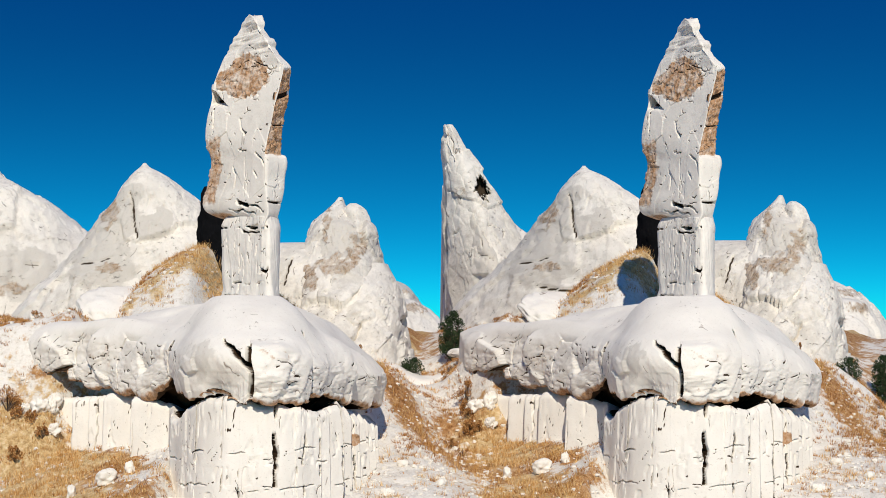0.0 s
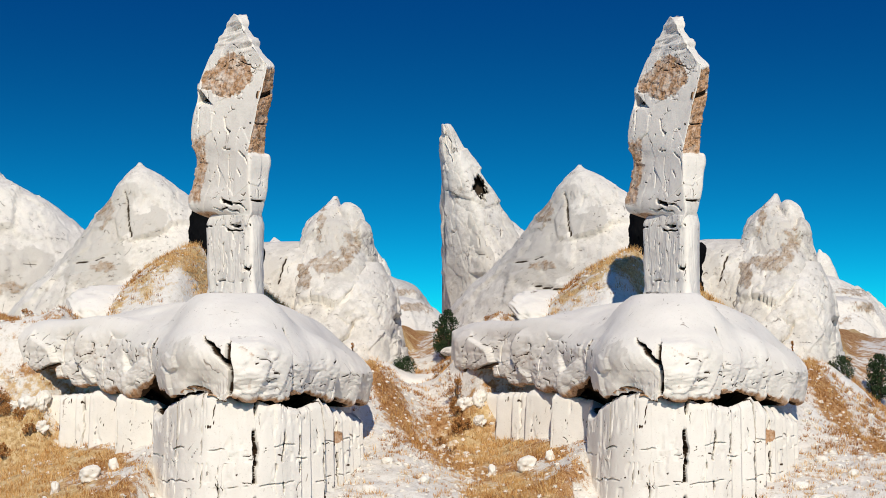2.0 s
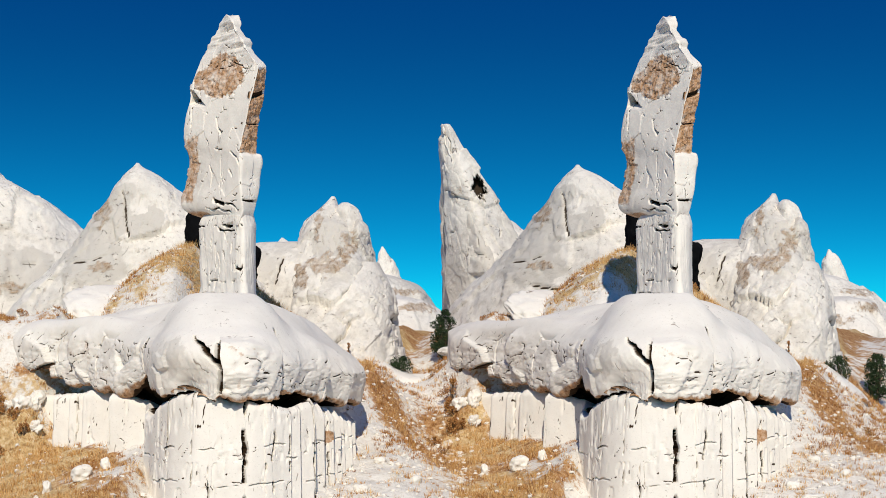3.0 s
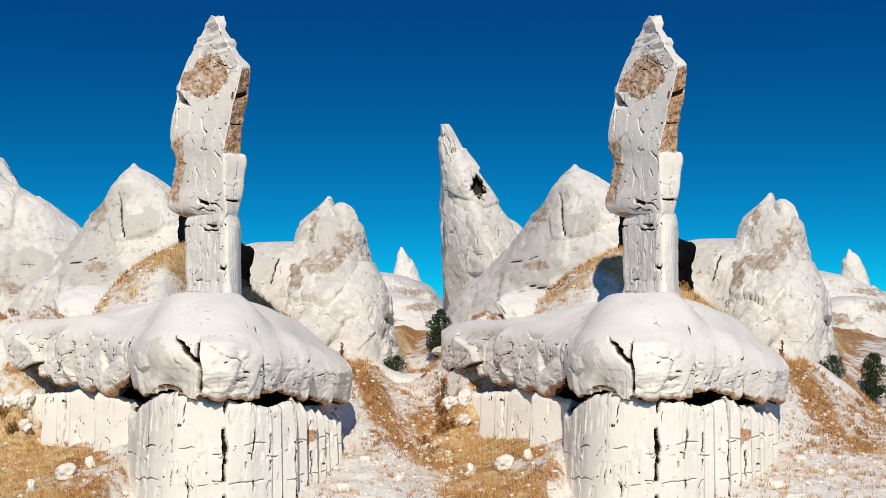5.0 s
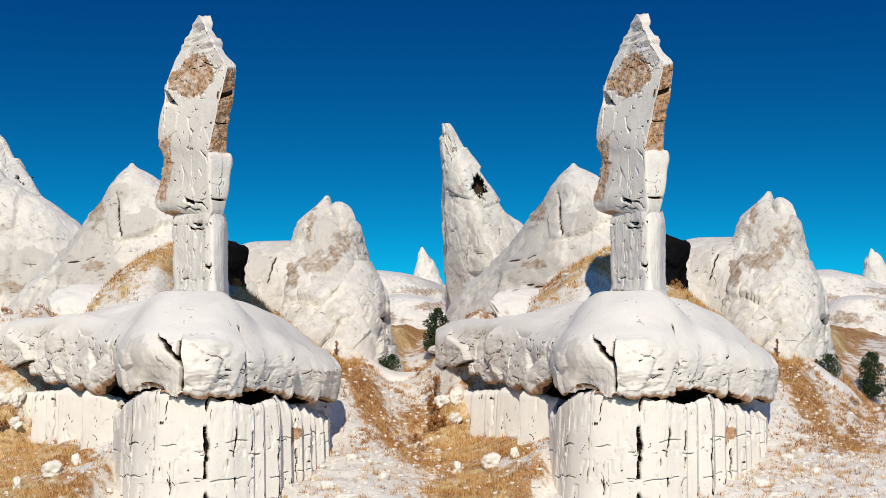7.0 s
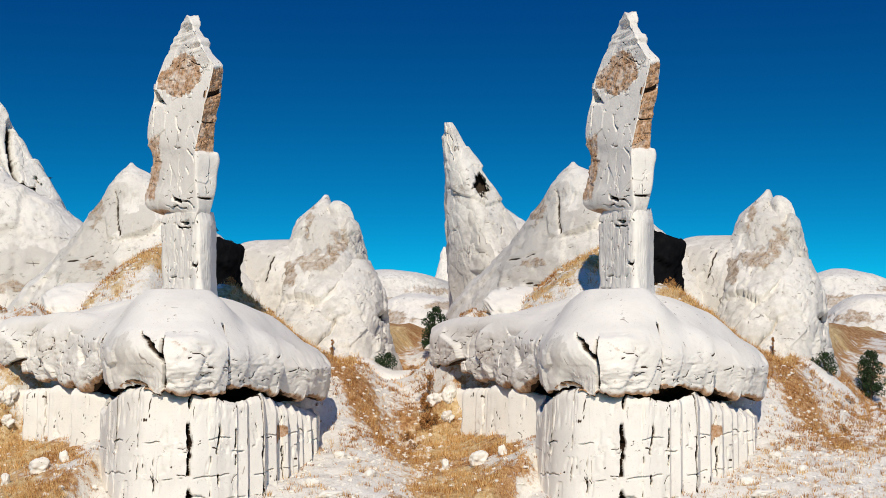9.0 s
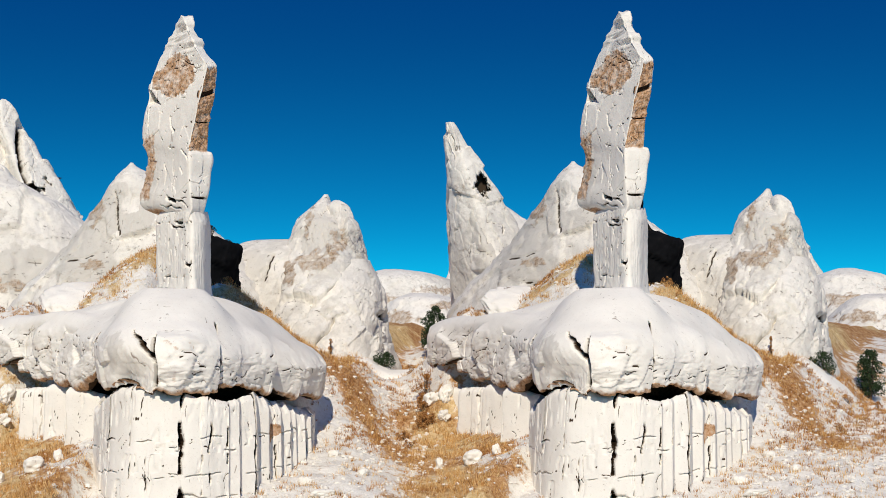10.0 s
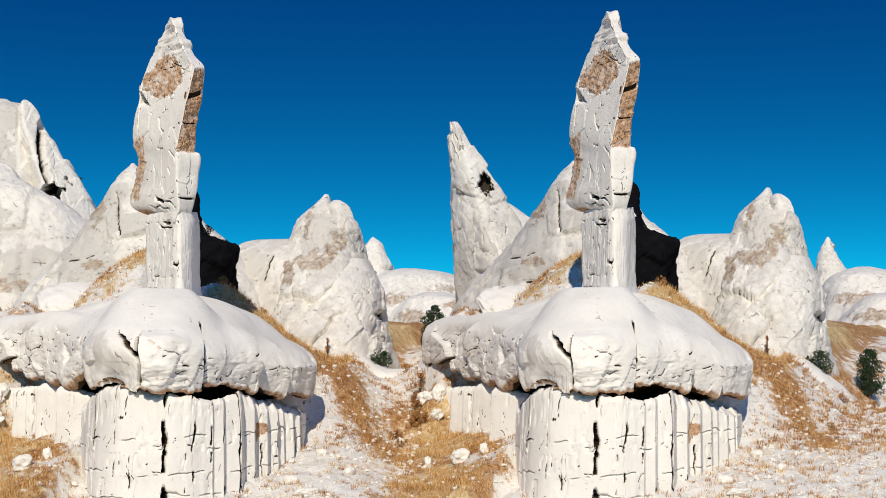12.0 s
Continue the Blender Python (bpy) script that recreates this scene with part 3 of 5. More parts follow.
    p, cols, edge, u, h = slab_points(NECK, (78.8, 74.9, 76.2), (77.5, (7.6, 9.0, 9.5, 10.0, 10.6, 14.1), (2.0, 1.5, 1.22, 1.08, 1.0, 0.97)), rows, (150, 46, 60, 24, 40), ((-0.75, 3.8), (1.2, 2.2)), 30)
    nrm = grid_normals(p, rows, cols, True)
    front = (edge == 0) * 1.0
    wob = 0.08 * fbm(p, 0.8, 3, 0.6, 14)
    gap = smooth(-0.25, 0.1, fbm(p, 0.7, 3, 0.6, 10))
    d = 0.028 * fbm(p, (0.45, 0.45, 4.0), 4, 0.6, 6) + 0.05 * fbm(p, 1.3, 4, 0.55, 7)
    soft = d.copy()
    for a, z0, z1 in ((0.06, 13.2, 11.0), (0.2, 13.0, 12.2), (0.34, 13.1, 11.9), (0.42, 12.6, 10.4), (0.47, 12.2, 11.4), (0.52, 11.9, 10.3), (0.62, 13.2, 12.4), (0.76, 12.6, 12.0), (0.84, 11.9, 11.2)):
        d -= gap * 0.35 * front * gash(u, h, [(a, z0), (a + 0.012, (z0 + z1) / 2), (a - 0.01, z1)], 0.035, wob)
    d -= 0.45 * front * (gash(u, h, [(0.86, 11.45), (0.93, 11.3), (0.99, 11.5)], 0.08, wob) + gash(u, h, [(0.86, 11.25), (0.9, 11.5)], 0.05, wob) + gash(u, h, [(0.80, 9.7), (0.88, 10.05), (0.97, 9.8)], 0.06, wob) + gash(u, h, [(0.84, 9.45), (0.93, 9.75)], 0.05, wob))
    for z0, a0, a1, deep in ((13.52, 0.02, 0.45, 0.3), (13.62, 0.58, 0.99, 0.5), (13.35, 0.5, 0.9, 0.25), (10.75, 0.25, 0.9, 0.12), (10.05, 0.05, 0.6, 0.16)):
        d -= gap * deep * front * smooth(a0 - 0.02, a0, u) * smooth(a1 + 0.02, a1, u) * smooth(0.06, 0.03, np.abs(h - z0 + 1.2 * wob))
    d -= 0.5 * front * gash(u, h, [(0.62, 13.6), (0.74, 13.55), (0.80, 13.62)], 0.07, wob)
    cutin = np.clip(-(d - soft) / 0.22, 0, 1)
    marks = front * scratches(5.6 * u + wob, h + wob, (0.1, 5.5, 9.4, 14.0), 60, 0.6, 0.02, 17, 0.75)
    p = p + nrm * (d - 0.05 * marks)[:, None]
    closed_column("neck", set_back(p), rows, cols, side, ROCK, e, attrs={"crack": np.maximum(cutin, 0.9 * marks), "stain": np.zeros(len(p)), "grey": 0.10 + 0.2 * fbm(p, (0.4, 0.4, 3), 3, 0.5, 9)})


# ---- overhanging ledge and cliff ----
LEDGE_PLAN = [(-29.6, 90.4), (-27.2, 86.8), (-24.7, 84.3), (-22.5, 82.6), (-20.3, 80.6), (-17.9, 78.1), (-16.3, 75.5), (-14.95, 72.9), (-13.6, 71.2), (-12.3, 70.5), (-11.0, 70.2), (-9.4, 70.8), (-8.3, 72.6), (-7.7, 75.4), (-7.1, 78.4), (-6.6, 81.8), (-6.4, 85.4), (-7.3, 87.9)]
CLIFF_PLAN = [(-27.4, 86.9), (-25.4, 84.7), (-23.85, 83.2), (-22.15, 81.8), (-19.65, 79.3), (-17.55, 77.0), (-16.0, 75.2), (-14.8, 73.2), (-13.6, 71.6), (-12.3, 71.0), (-10.3, 71.0), (-8.8, 71.9), (-8.05, 74.3), (-7.6, 77.2), (-7.1, 80.5), (-6.8, 83.6), (-7.3, 86.7)]
CREASES = [(-23.47, 83.3), (-20.0, 80.3), (-16.45, 75.7), (-11.25, 70.25), (-8.5, 72.2), (-7.35, 77.2), (-6.75, 80.6)]


def plan_curve(plan, n):
    q = np.array(plan, float)
    s = np.concatenate([[0], np.cumsum(np.linalg.norm(np.diff(q, axis=0), axis=1))])
    t = np.linspace(0, s[-1], n)
    c = np.stack([spline(s, q[:, 0], t), spline(s, q[:, 1], t)], 1)
    d = np.gradient(c, axis=0)
    d /= np.linalg.norm(d, axis=1, keepdims=True)
    return c, np.stack([d[:, 1], -d[:, 0]], 1), t      # outward is to the right of the way west to east


def slit(x, half):
    """1 inside a narrow gap, 0 outside, with steep sides."""
    return smooth(1.6 * half, 0.8 * half, np.abs(x))


def split_parts(name, p, rows, cols, breaks, side, material, parent, attrs, flip=False):
    """One mesh for each stretch of columns between the breaks."""
    ends = [0, *breaks, cols - 1]
    g = p.reshape(rows, cols, 3)
    for a, b in zip(ends[:-1], ends[1:]):
        v = g[:, a:b + 1].reshape(-1, 3)
        f = grid_faces(rows, b - a + 1)
        at = {k: val.reshape(rows, cols)[:, a:b + 1].ravel() for k, val in attrs.items()}
        mesh_object(name, SIDES[side](v), f[:, ::-1] if flip else f, material, parent, attrs=at)


def build_ledge(side):
    e = thing("rock_ledge", base_of(side, -12.5, 78.6, 4.8), "rounded white tuff ledge overhanging a dark undercut", "rock ledge", "twin rock ledges")
    rows = 230
    c0, _, t0 = plan_curve(LEDGE_PLAN, 900)
    where = lambda q: t0[int(np.argmin(((c0 - np.array(q))**2).sum(1)))]
    creases = [where(q) for q in CREASES]
    t = np.unique(np.concatenate([np.arange(0, t0[-1], 0.09), *[tc + np.linspace(-0.3, 0.3, 25) for tc in creases], creases[3] + np.arange(-2.0, 0.4, 0.02), creases, [t0[-1]]]).clip(0, t0[-1]).round(5))
    cols = len(t)
    c = np.stack([np.interp(t, t0, c0[:, 0]), np.interp(t, t0, c0[:, 1])], 1)
    marks = [int(np.argmin(np.abs(t - tc))) for tc in creases]
    hub = np.array([-13.0, 79.4])
    prof = [(0.0, 9.95), (0.07, 9.9), (0.13, 9.82), (0.26, 9.62), (0.46, 9.08), (0.62, 8.55), (0.76, 8.05), (0.89, 7.4), (0.965, 6.8), (0.995, 6.3), (0.985, 5.85), (0.965, 5.42), (0.925, 5.14), (0.80, 5.2), (0.66, 5.15), (0.5, 4.5)]
    k = np.linspace(0, len(prof) - 1, rows)
    fr = spline(np.arange(len(prof)), [a for a, _ in prof], k)
    zz = spline(np.arange(len(prof)), [b for _, b in prof], k)
    along = np.stack([t, t * 0, t * 0], 1)
    reach = (np.linalg.norm(c - hub, axis=1) + 0.18 * fbm(along, 5.0, 2, 0.5, 19))[None, :, None]
    unit = (c - hub) / np.linalg.norm(c - hub, axis=1, keepdims=True)
    tuck = smooth(8.5, 9.5, k)[:, None, None] * (1 - fr[:, None, None]) * np.maximum(reach - 9.0, 0.0)
    xy = hub[None, None] + unit[None] * (0.9 + (reach - 0.9) * fr[:, None, None] + tuck)
    p = np.concatenate([xy, np.repeat(zz[:, None, None], cols, 1)], 2).reshape(-1, 3)
    T, F, K = np.tile(t, rows), np.repeat(fr, cols), np.repeat(k, cols)
    # an apron rises to the neck in front, and the brow stands steep but for the eastern lobes
    ahead = np.tile(smooth(-0.55, -0.85, unit[:, 1]), rows)
    p[:, 2] += 0.75 * ahead * smooth(0.12, 0.42, F) * smooth(0.85, 0.55, F) * smooth(9.0, 8.0, K)
    brow = np.tile(smooth(0.75, 0.35, unit[:, 0]), rows)
    p[:, 2] += 0.5 * brow * smooth(0.55, 0.93, F) * smooth(10.2, 8.0, K)
    # the western shoulders stand higher, the eastern ones lower
    west = np.tile(smooth(-16, -23, c[:, 0]), rows)
    east = np.tile(smooth(76, 81, c[:, 1]) * smooth(-9.5, -8, c[:, 0]), rows)
    p[:, 2] += west * (0.75 * smooth(0.4, 0.85, F) * smooth(11.5, 8.0, K)) - east * 0.75 * smooth(0.5, 0.9, F) * smooth(11.0, 7, K)
    # the lip wavers; in places it sinks until it touches the cliff
    lip_t = [where(q) for q in ((-24.9, 84.5), (-22.5, 82.6), (-19.36, 79.6), (-17.75, 77.9), (-16.5, 75.8), (-15.4, 73.7), (-13.9, 71.5), (-12.1, 70.45), (-11.45, 70.3), (-11.1, 70.25), (-10.42, 70.42), (-8.86, 71.68), (-8.14, 73.34), (-7.73, 75.25), (-7.31, 77.37), (-6.89, 79.84), (-6.69, 81.22))]
    drop = np.interp(t, lip_t, [6.0, 5.4, 5.22, 5.15, 5.8, 5.2, 4.85, 4.55, 4.65, 5.35, 5.1, 4.85, 4.92, 5.1, 4.8, 4.6, 4.35]) - 5.05 + 0.14 * fbm(along, 1.0, 4, 0.6, 15)
    p[:, 2] += smooth(9.0, 11.8, K) * np.tile(drop, rows)
    nrm = -grid_normals(p, rows, cols)
    d = np.repeat(smooth(0.2, 0.5, fr), cols) * 0.12 * fbm(p, 4.5, 2, 0.5, 11)
    front = np.tile(smooth(71.6, 70.9, c[:, 1]) * smooth(-11.2, -10.9, c[:, 0]) + 0.55 * smooth(-15.8, -16.6, c[:, 0]) + 0.5 * smooth(-8.9, -8.5, c[:, 0]), rows)
    rough = smooth(7.6, 9.2, K + 1.1 * fbm(p, 1.6, 3, 0.5, 17)) * np.clip(front, 0, 1)
    chip, rim = facets(p, (1.1, 1.1, 0.5), 4)
    block, _ = facets(p, (2.6, 2.6, 2.0), 9)
    chip2, _ = facets(p, (0.5, 0.5, 0.26), 6)
    west_face = np.tile(smooth(-15.0, -17.0, c[:, 0]), rows) * smooth(7.0, 8.4, K)
    d += 0.012 * fbm(p, 0.9, 4, 0.6, 12) + 0.05 * smooth(6.0, 9.0, K) * fbm(p, 1.3, 4, 0.6, 13)
    d += rough * (0.045 * chip + 0.02 * chip2 - 0.08 - 0.02 * rim + 0.05 * ridged(p, (0.9, 0.9, 0.35), 3, 18)) + west_face * 0.16 * block + 0.06 * smooth(7.0, 8.6, K) * block
    p = p + nrm * d[:, None]
    d = np.zeros(len(p))
    # its western neighbour runs down into the cliff
    d -= np.tile(0.62 * np.exp(-((t - where((-12.9, 70.8))) / 1.5)**2), rows) * smooth(8.2, 10.5, K) * smooth(0.1, -0.1, T - t[marks[3]])
    # the great boulder stands proud of its western neighbour
    d += 0.35 * smooth(-0.02, 0.02, T - t[marks[3]]) * smooth(3.0, 0.5, T - t[marks[3]]) * smooth(7.9, 7.2, p[:, 2]) * smooth(0.6, 0.9, F)
    marks_on = smooth(6.5, 8.5, K) * smooth(12.0, 11.0, K) * np.clip(0.35 + rough + west_face, 0, 1)
    nicks = scratches(T + 0.1 * fbm(p, 0.6, 2, 0.5, 41), p[:, 2], (0.5, t[-1] - 0.5, 5.2, 8.2), 260, 0.9, 0.024, 19, 0.3) * smooth(0.3, 0.6, marks_on)
    d -= 0.06 * nicks
    sunk = np.zeros_like(p)
    for n, m in enumerate(marks):
        deep = (0.5, 0.5, 1.6, 2.2, 1.8, 1.2, 1.6)[n]
        wide = (0.03, 0.03, 0.10, 0.11, 0.13, 0.08, 0.13)[n]
        lean = 0.09 * fbm(np.stack([p[:, 2] * 0 + n * 9.1, p[:, 2] * 0, p[:, 2]], 1), 1.0, 3, 0.5, 16)
        start = ((0.93, 0.97), (0.93, 0.97), (0.9, 0.96), (0.95, 0.97), (0.78, 0.82), (0.90, 0.95), (0.86, 0.9))[n]
        axis = ((0.5, 0.86, 0.0), (0.5, 0.86, 0.0), (0.35, 0.94, 0.0), (0.5, 0.86, 0.0), (-0.5, 0.86, 0.0), (-0.75, 0.66, 0.0), (-0.75, 0.66, 0.0))[n]
        sunk += (smooth(*start, F) * smooth(13.5, 12.5, K) * deep * slit(T - t[m] + lean, wide))[:, None] * np.array(axis)
    # a dark hollow runs up and west from the crack, under the great boulder's edge
    way = T - t[marks[3]] + np.interp(p[:, 2], [6.3, 6.8, 7.3, 7.8], [0.0, 0.35, 0.85, 1.5])
    sunk += (1.1 * slit(way + 0.11 * fbm(p, 0.6, 3, 0.55, 33), np.interp(p[:, 2], [6.2, 6.7, 7.2, 7.8], [0.05, 0.12, 0.21, 0.08])) * smooth(6.2, 6.5, p[:, 2]) * smooth(7.9, 7.7, p[:, 2]))[:, None] * np.array((0.50, 0.86, -0.12))
    # past each eastern crease the next lobe starts further back and swells outward again
    for a, b, h in ((marks[4], marks[5], 0.35), (marks[5], marks[6], 0.45), (marks[6], cols - 1, 0.4)):
        u = (T - t[a]) / (t[b] - t[a])
        d += np.where((u >= 0) & (u < 1), h * (np.minimum(u, 1 - 0 * u) * 2 - 1), 0) * smooth(0.72, 0.92, F) * smooth(13.0, 11.5, K)
    p = p + nrm * d[:, None] + sunk
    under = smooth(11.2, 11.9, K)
    patch = np.maximum(0.75 * spot(p, -21.2, 81.6, 6.9, 0.9, 2.0, 0.8), rough * (0.12 + 0.85 * rim * smooth(-0.2, 0.3, chip2) + 0.3 * smooth(0.0, -0.6, chip)))
    grey = 0.0 + 0.14 * fbm(p, 2.5, 3, 0.5, 14) + 0.6 * np.maximum(spot(p, -13.9, 71.6, 7.0, 0.8, 2.5, 1.1), spot(p, -19.3, 78.6, 7.2, 0.7, 2.0, 0.9)) + 0.15 * rough + 0.3 * west_face * smooth(0.1, 0.6, block)
    # 'crack' also paints the shade of the hollow and the deep undercut
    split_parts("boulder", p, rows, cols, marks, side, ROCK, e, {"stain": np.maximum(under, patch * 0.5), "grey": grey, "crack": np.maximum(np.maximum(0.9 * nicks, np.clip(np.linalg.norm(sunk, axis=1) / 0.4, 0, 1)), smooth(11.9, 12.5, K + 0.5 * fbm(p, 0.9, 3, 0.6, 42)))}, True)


JOINTS = [(-22.9, 83.3), (-21.1, 81.7), (-18.3, 78.76), (-16.0, 75.5), (-14.1, 72.2), (-12.65, 71.15), (-11.85, 71.0), (-10.2, 71.05), (-9.42, 71.53), (-9.06, 71.74), (-8.6, 72.55), (-8.24, 73.7), (-7.9, 75.2), (-7.5, 77.9), (-7.2, 79.86), (-6.9, 82.6)]


def stepped(plan, n):
    """The cliff's plan as columns standing one behind the other: each shows a broad front, then steps back or forward."""
    q = np.array(plan, float)
    s = np.concatenate([[0], np.cumsum(np.linalg.norm(np.diff(q, axis=0), axis=1))])
    bend = np.array([s[6], s[11]])               # the straight front lies between these
    t = np.linspace(0, s[-1], n)
    c = np.stack([spline(s, q[:, 0], t), spline(s, q[:, 1], t)], 1)
    dice = np.random.default_rng(23)
    # step directions are picked from the camera's lines of sight to hide their sides
    for lo, hi, wide, back, out in ((0.0, bend[0], 2.4, (0.25, -1.0), (1.0, -0.12)), (bend[1], s[-1], 1.5, (-0.2, 1.0), (1.0, 1.0))):
        edge = [lo]
        while edge[-1] < hi - 0.6 * wide:
            edge.append(edge[-1] + wide * dice.uniform(0.45, 1.7))
        edge[-1] = hi
        for a, b in zip(edge[:-1], edge[1:]):
            i = np.where((t >= a) & (t < b))[0]
            p0 = np.array([np.interp(a, t, spline(s, q[:, k], t)) for k in (0, 1)])
            p1 = np.array([np.interp(b, t, spline(s, q[:, k], t)) for k in (0, 1)])
            m = np.array([[out[0], back[0]], [out[1], back[1]]])
            w, h = np.linalg.solve(m, p1 - p0)
            u = (t[i] - a) / (b - a)
            face, step = np.minimum(u / 0.7, 1), np.clip((u - 0.7) / 0.3, 0, 1)
            c[i] = p0 + np.outer(face * w, out) + np.outer(step * h, back)
    return c, t


def build_cliff(side):
    e = thing("rock_cliff", base_of(side, -12.5, 78.6, 0.0), "white tuff cliff with vertical joints and level cracks", "cliff", "twin cliffs")
    smooth_plan, _, t0 = plan_curve(CLIFF_PLAN, 2400)
    c0, _ = stepped(CLIFF_PLAN, 2400)
    at_joint = [t0[int(np.argmin(((smooth_plan - q)**2).sum(1)))] for q in np.array(JOINTS)]
    top_at = lambda x, y: t0[int(np.argmin(((smooth_plan - np.array((x, y)))**2).sum(1)))]
    levels = ((2.66, 0.4, 1), (2.15, 0.55, 2), (0.98, 0.55, 3), (-0.1, 0.35, 4))
    # closer spacing along joints and cracks
    t = np.unique(np.concatenate([np.arange(0, t0[-1], 0.07), *[tj + np.linspace(-0.22, 0.22, 33) for tj in at_joint], *[[tj] for tj in at_joint], [t0[-1]]]).clip(0, t0[-1]).round(5))
    z = np.unique(np.concatenate([np.arange(-2.6, 4.5, 0.11), *[zc + np.linspace(-0.2, 0.2, 21) for zc, _, _ in levels], [4.5]]).round(5))
    cols, rows = len(t), len(z)
    c = np.stack([np.interp(t, t0, c0[:, 0]), np.interp(t, t0, c0[:, 1])], 1)
    dd = np.stack([np.gradient(smooth_plan[:, 0], t0), np.gradient(smooth_plan[:, 1], t0)], 1)
    dd = np.stack([np.interp(t, t0, np.convolve(dd[:, k], np.ones(15) / 15, "same")) for k in (0, 1)], 1)
    dd /= np.linalg.norm(dd, axis=1, keepdims=True)
    out = np.stack([0.35 * dd[:, 1], -np.abs(dd[:, 0]) - 0.3], 1)
    out /= np.linalg.norm(out, axis=1, keepdims=True)
    marks = [int(np.argmin(np.abs(t - tj))) for tj in at_joint]
    xy = np.repeat(c[None], rows, 0) + out[None] * (0.05 * (4.5 - z))[:, None, None]
    p = np.concatenate([xy, np.repeat(z[:, None, None], cols, 1)], 2).reshape(-1, 3)
    flat = np.concatenate([out, np.zeros((cols, 1))], 1)
    nrm = np.tile(flat, (rows, 1))
    T, Z = np.tile(t, rows), p[:, 2]
    wob = 0.10 * fbm(p, 0.8, 4, 0.6, 26)
    d = 0.014 * fbm(p, (0.7, 0.7, 6.0), 3, 0.5, 21) + 0.012 * fbm(p, 0.6, 3, 0.55, 22) + 0.12 * fbm(p, 4.0, 2, 0.5, 23)
    d -= 0.06 * smooth(0.42, 0.6, fbm(p, (0.5, 0.5, 1.2), 3, 0.6, 25))
    edge = np.array([t[0] - 1] + [t[m] for m in marks] + [t[-1] + 1])
    j = np.clip(np.searchsorted(edge, T + wob, side="right") - 1, 0, len(edge) - 2)
    # each column stands a little forward or back of its neighbour
    d += np.array([0.0, 0.02, -0.02, 0.03, 0.04, 0.0, 0.0, 0.01, -0.02, 0.03, -0.02, 0.0, 0.02, -0.03, 0.05, 0.0, 0.0])[j]
    sunk = np.zeros_like(p)
    for n, m in enumerate(marks):
        deep = (0.8, 0.7, 0.6, 1.0, 0.25, 0.5, 0.4, 1.1, 0.6, 0.5, 1.0, 0.7, 1.1, 0.8, 0.7, 0.7)[n]
        wide = (0.04, 0.035, 0.025, 0.045, 0.02, 0.025, 0.02, 0.055, 0.025, 0.025, 0.05, 0.035, 0.055, 0.035, 0.035, 0.035)[n]
        broken = smooth(-0.05, 0.2, fbm(np.stack([T * 0 + 5 * n, T * 0, Z], 1), 1.0, 3, 0.55, 27) + (0.5 if n in (3, 7, 12) else 0.0))
        sunk += (1.3 * deep * broken)[:, None] * np.array((0.35, 0.94, 0.0) if n < 4 else (-0.5, 0.86, 0.0)) * slit(T - t[m] + wob, wide * (1.25 + 0.9 * fbm(p, 0.6, 2, 0.5, 34)))[:, None]
    # level cracks, broken into dashes
    for zc, deep, seed in levels:
        dash = smooth(-0.02, 0.15, fbm(np.stack([T, T * 0 + seed * 7, T * 0], 1), 1.1, 3, 0.6, 28))
        row = zc + 0.13 * fbm(np.stack([T, T * 0 + seed * 3, T * 0], 1), 1.7, 3, 0.55, 29)
        sunk += (deep * dash * slit(Z - row + 0.4 * wob, 0.034) * np.tile(smooth(-16.2, -15.8, c[:, 0]), rows))[:, None] * (np.array((0, 0, 0.55)) - 0.85 * nrm)
    d -= 0.3 * smooth(4.2, 4.5, Z)**2 + np.tile(0.5 * smooth(73.5, 77.5, c[:, 1]) * smooth(-10, -8.5, c[:, 0]), rows) * smooth(3.8, 4.45, Z)
    nicks = scratches(T + wob, Z + wob, (0.5, t[-1] - 0.5, -1.2, 4.6), 140, 0.9, 0.016, 21, 0.6)
    cutin = np.maximum(np.clip(np.linalg.norm(sunk, axis=1) / 0.5, 0, 1), 0.9 * nicks)
    d -= 0.05 * nicks
    p = p + nrm * d[:, None] + sunk
    rim_t = [top_at(*q) for q in ((-24.73, 84.95), (-23.22, 83.55), (-19.89, 80.49), (-17.38, 77.62), (-16.4, 76.1), (-15.6, 74.8), (-14.6, 72.9), (-13.7, 71.7), (-12.9, 71.2), (-11.7, 71.0), (-11.2, 71.0), (-9.64, 71.4), (-8.9, 71.85), (-8.6, 72.6), (-8.23, 73.72), (-7.83, 75.74), (-7.51, 77.77), (-7.26, 79.45), (-6.85, 83.03))]
    rim_z = np.interp(T, rim_t, [4.8, 4.8, 5.0, 4.9, 4.5, 3.9, 4.75, 5.1, 5.25, 5.25, 4.95, 4.75, 4.6, 4.4, 4.6, 4.85, 4.45, 4.2, 3.7])
    p[:, 2] += smooth(2.9, 4.5, Z) * (rim_z - 4.5 + 0.10 * fbm(np.stack([T, T * 0, T * 0], 1), 0.9, 4, 0.55, 30))
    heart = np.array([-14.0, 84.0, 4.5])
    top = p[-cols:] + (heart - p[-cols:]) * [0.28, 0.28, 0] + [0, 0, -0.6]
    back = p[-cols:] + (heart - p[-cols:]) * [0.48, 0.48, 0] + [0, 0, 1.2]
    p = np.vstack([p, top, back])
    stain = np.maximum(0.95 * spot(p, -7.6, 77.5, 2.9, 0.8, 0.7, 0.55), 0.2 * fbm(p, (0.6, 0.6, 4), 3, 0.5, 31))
    # the recess behind the rim is coloured dark to deepen its shade
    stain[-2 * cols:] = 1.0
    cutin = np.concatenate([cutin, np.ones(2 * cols)])
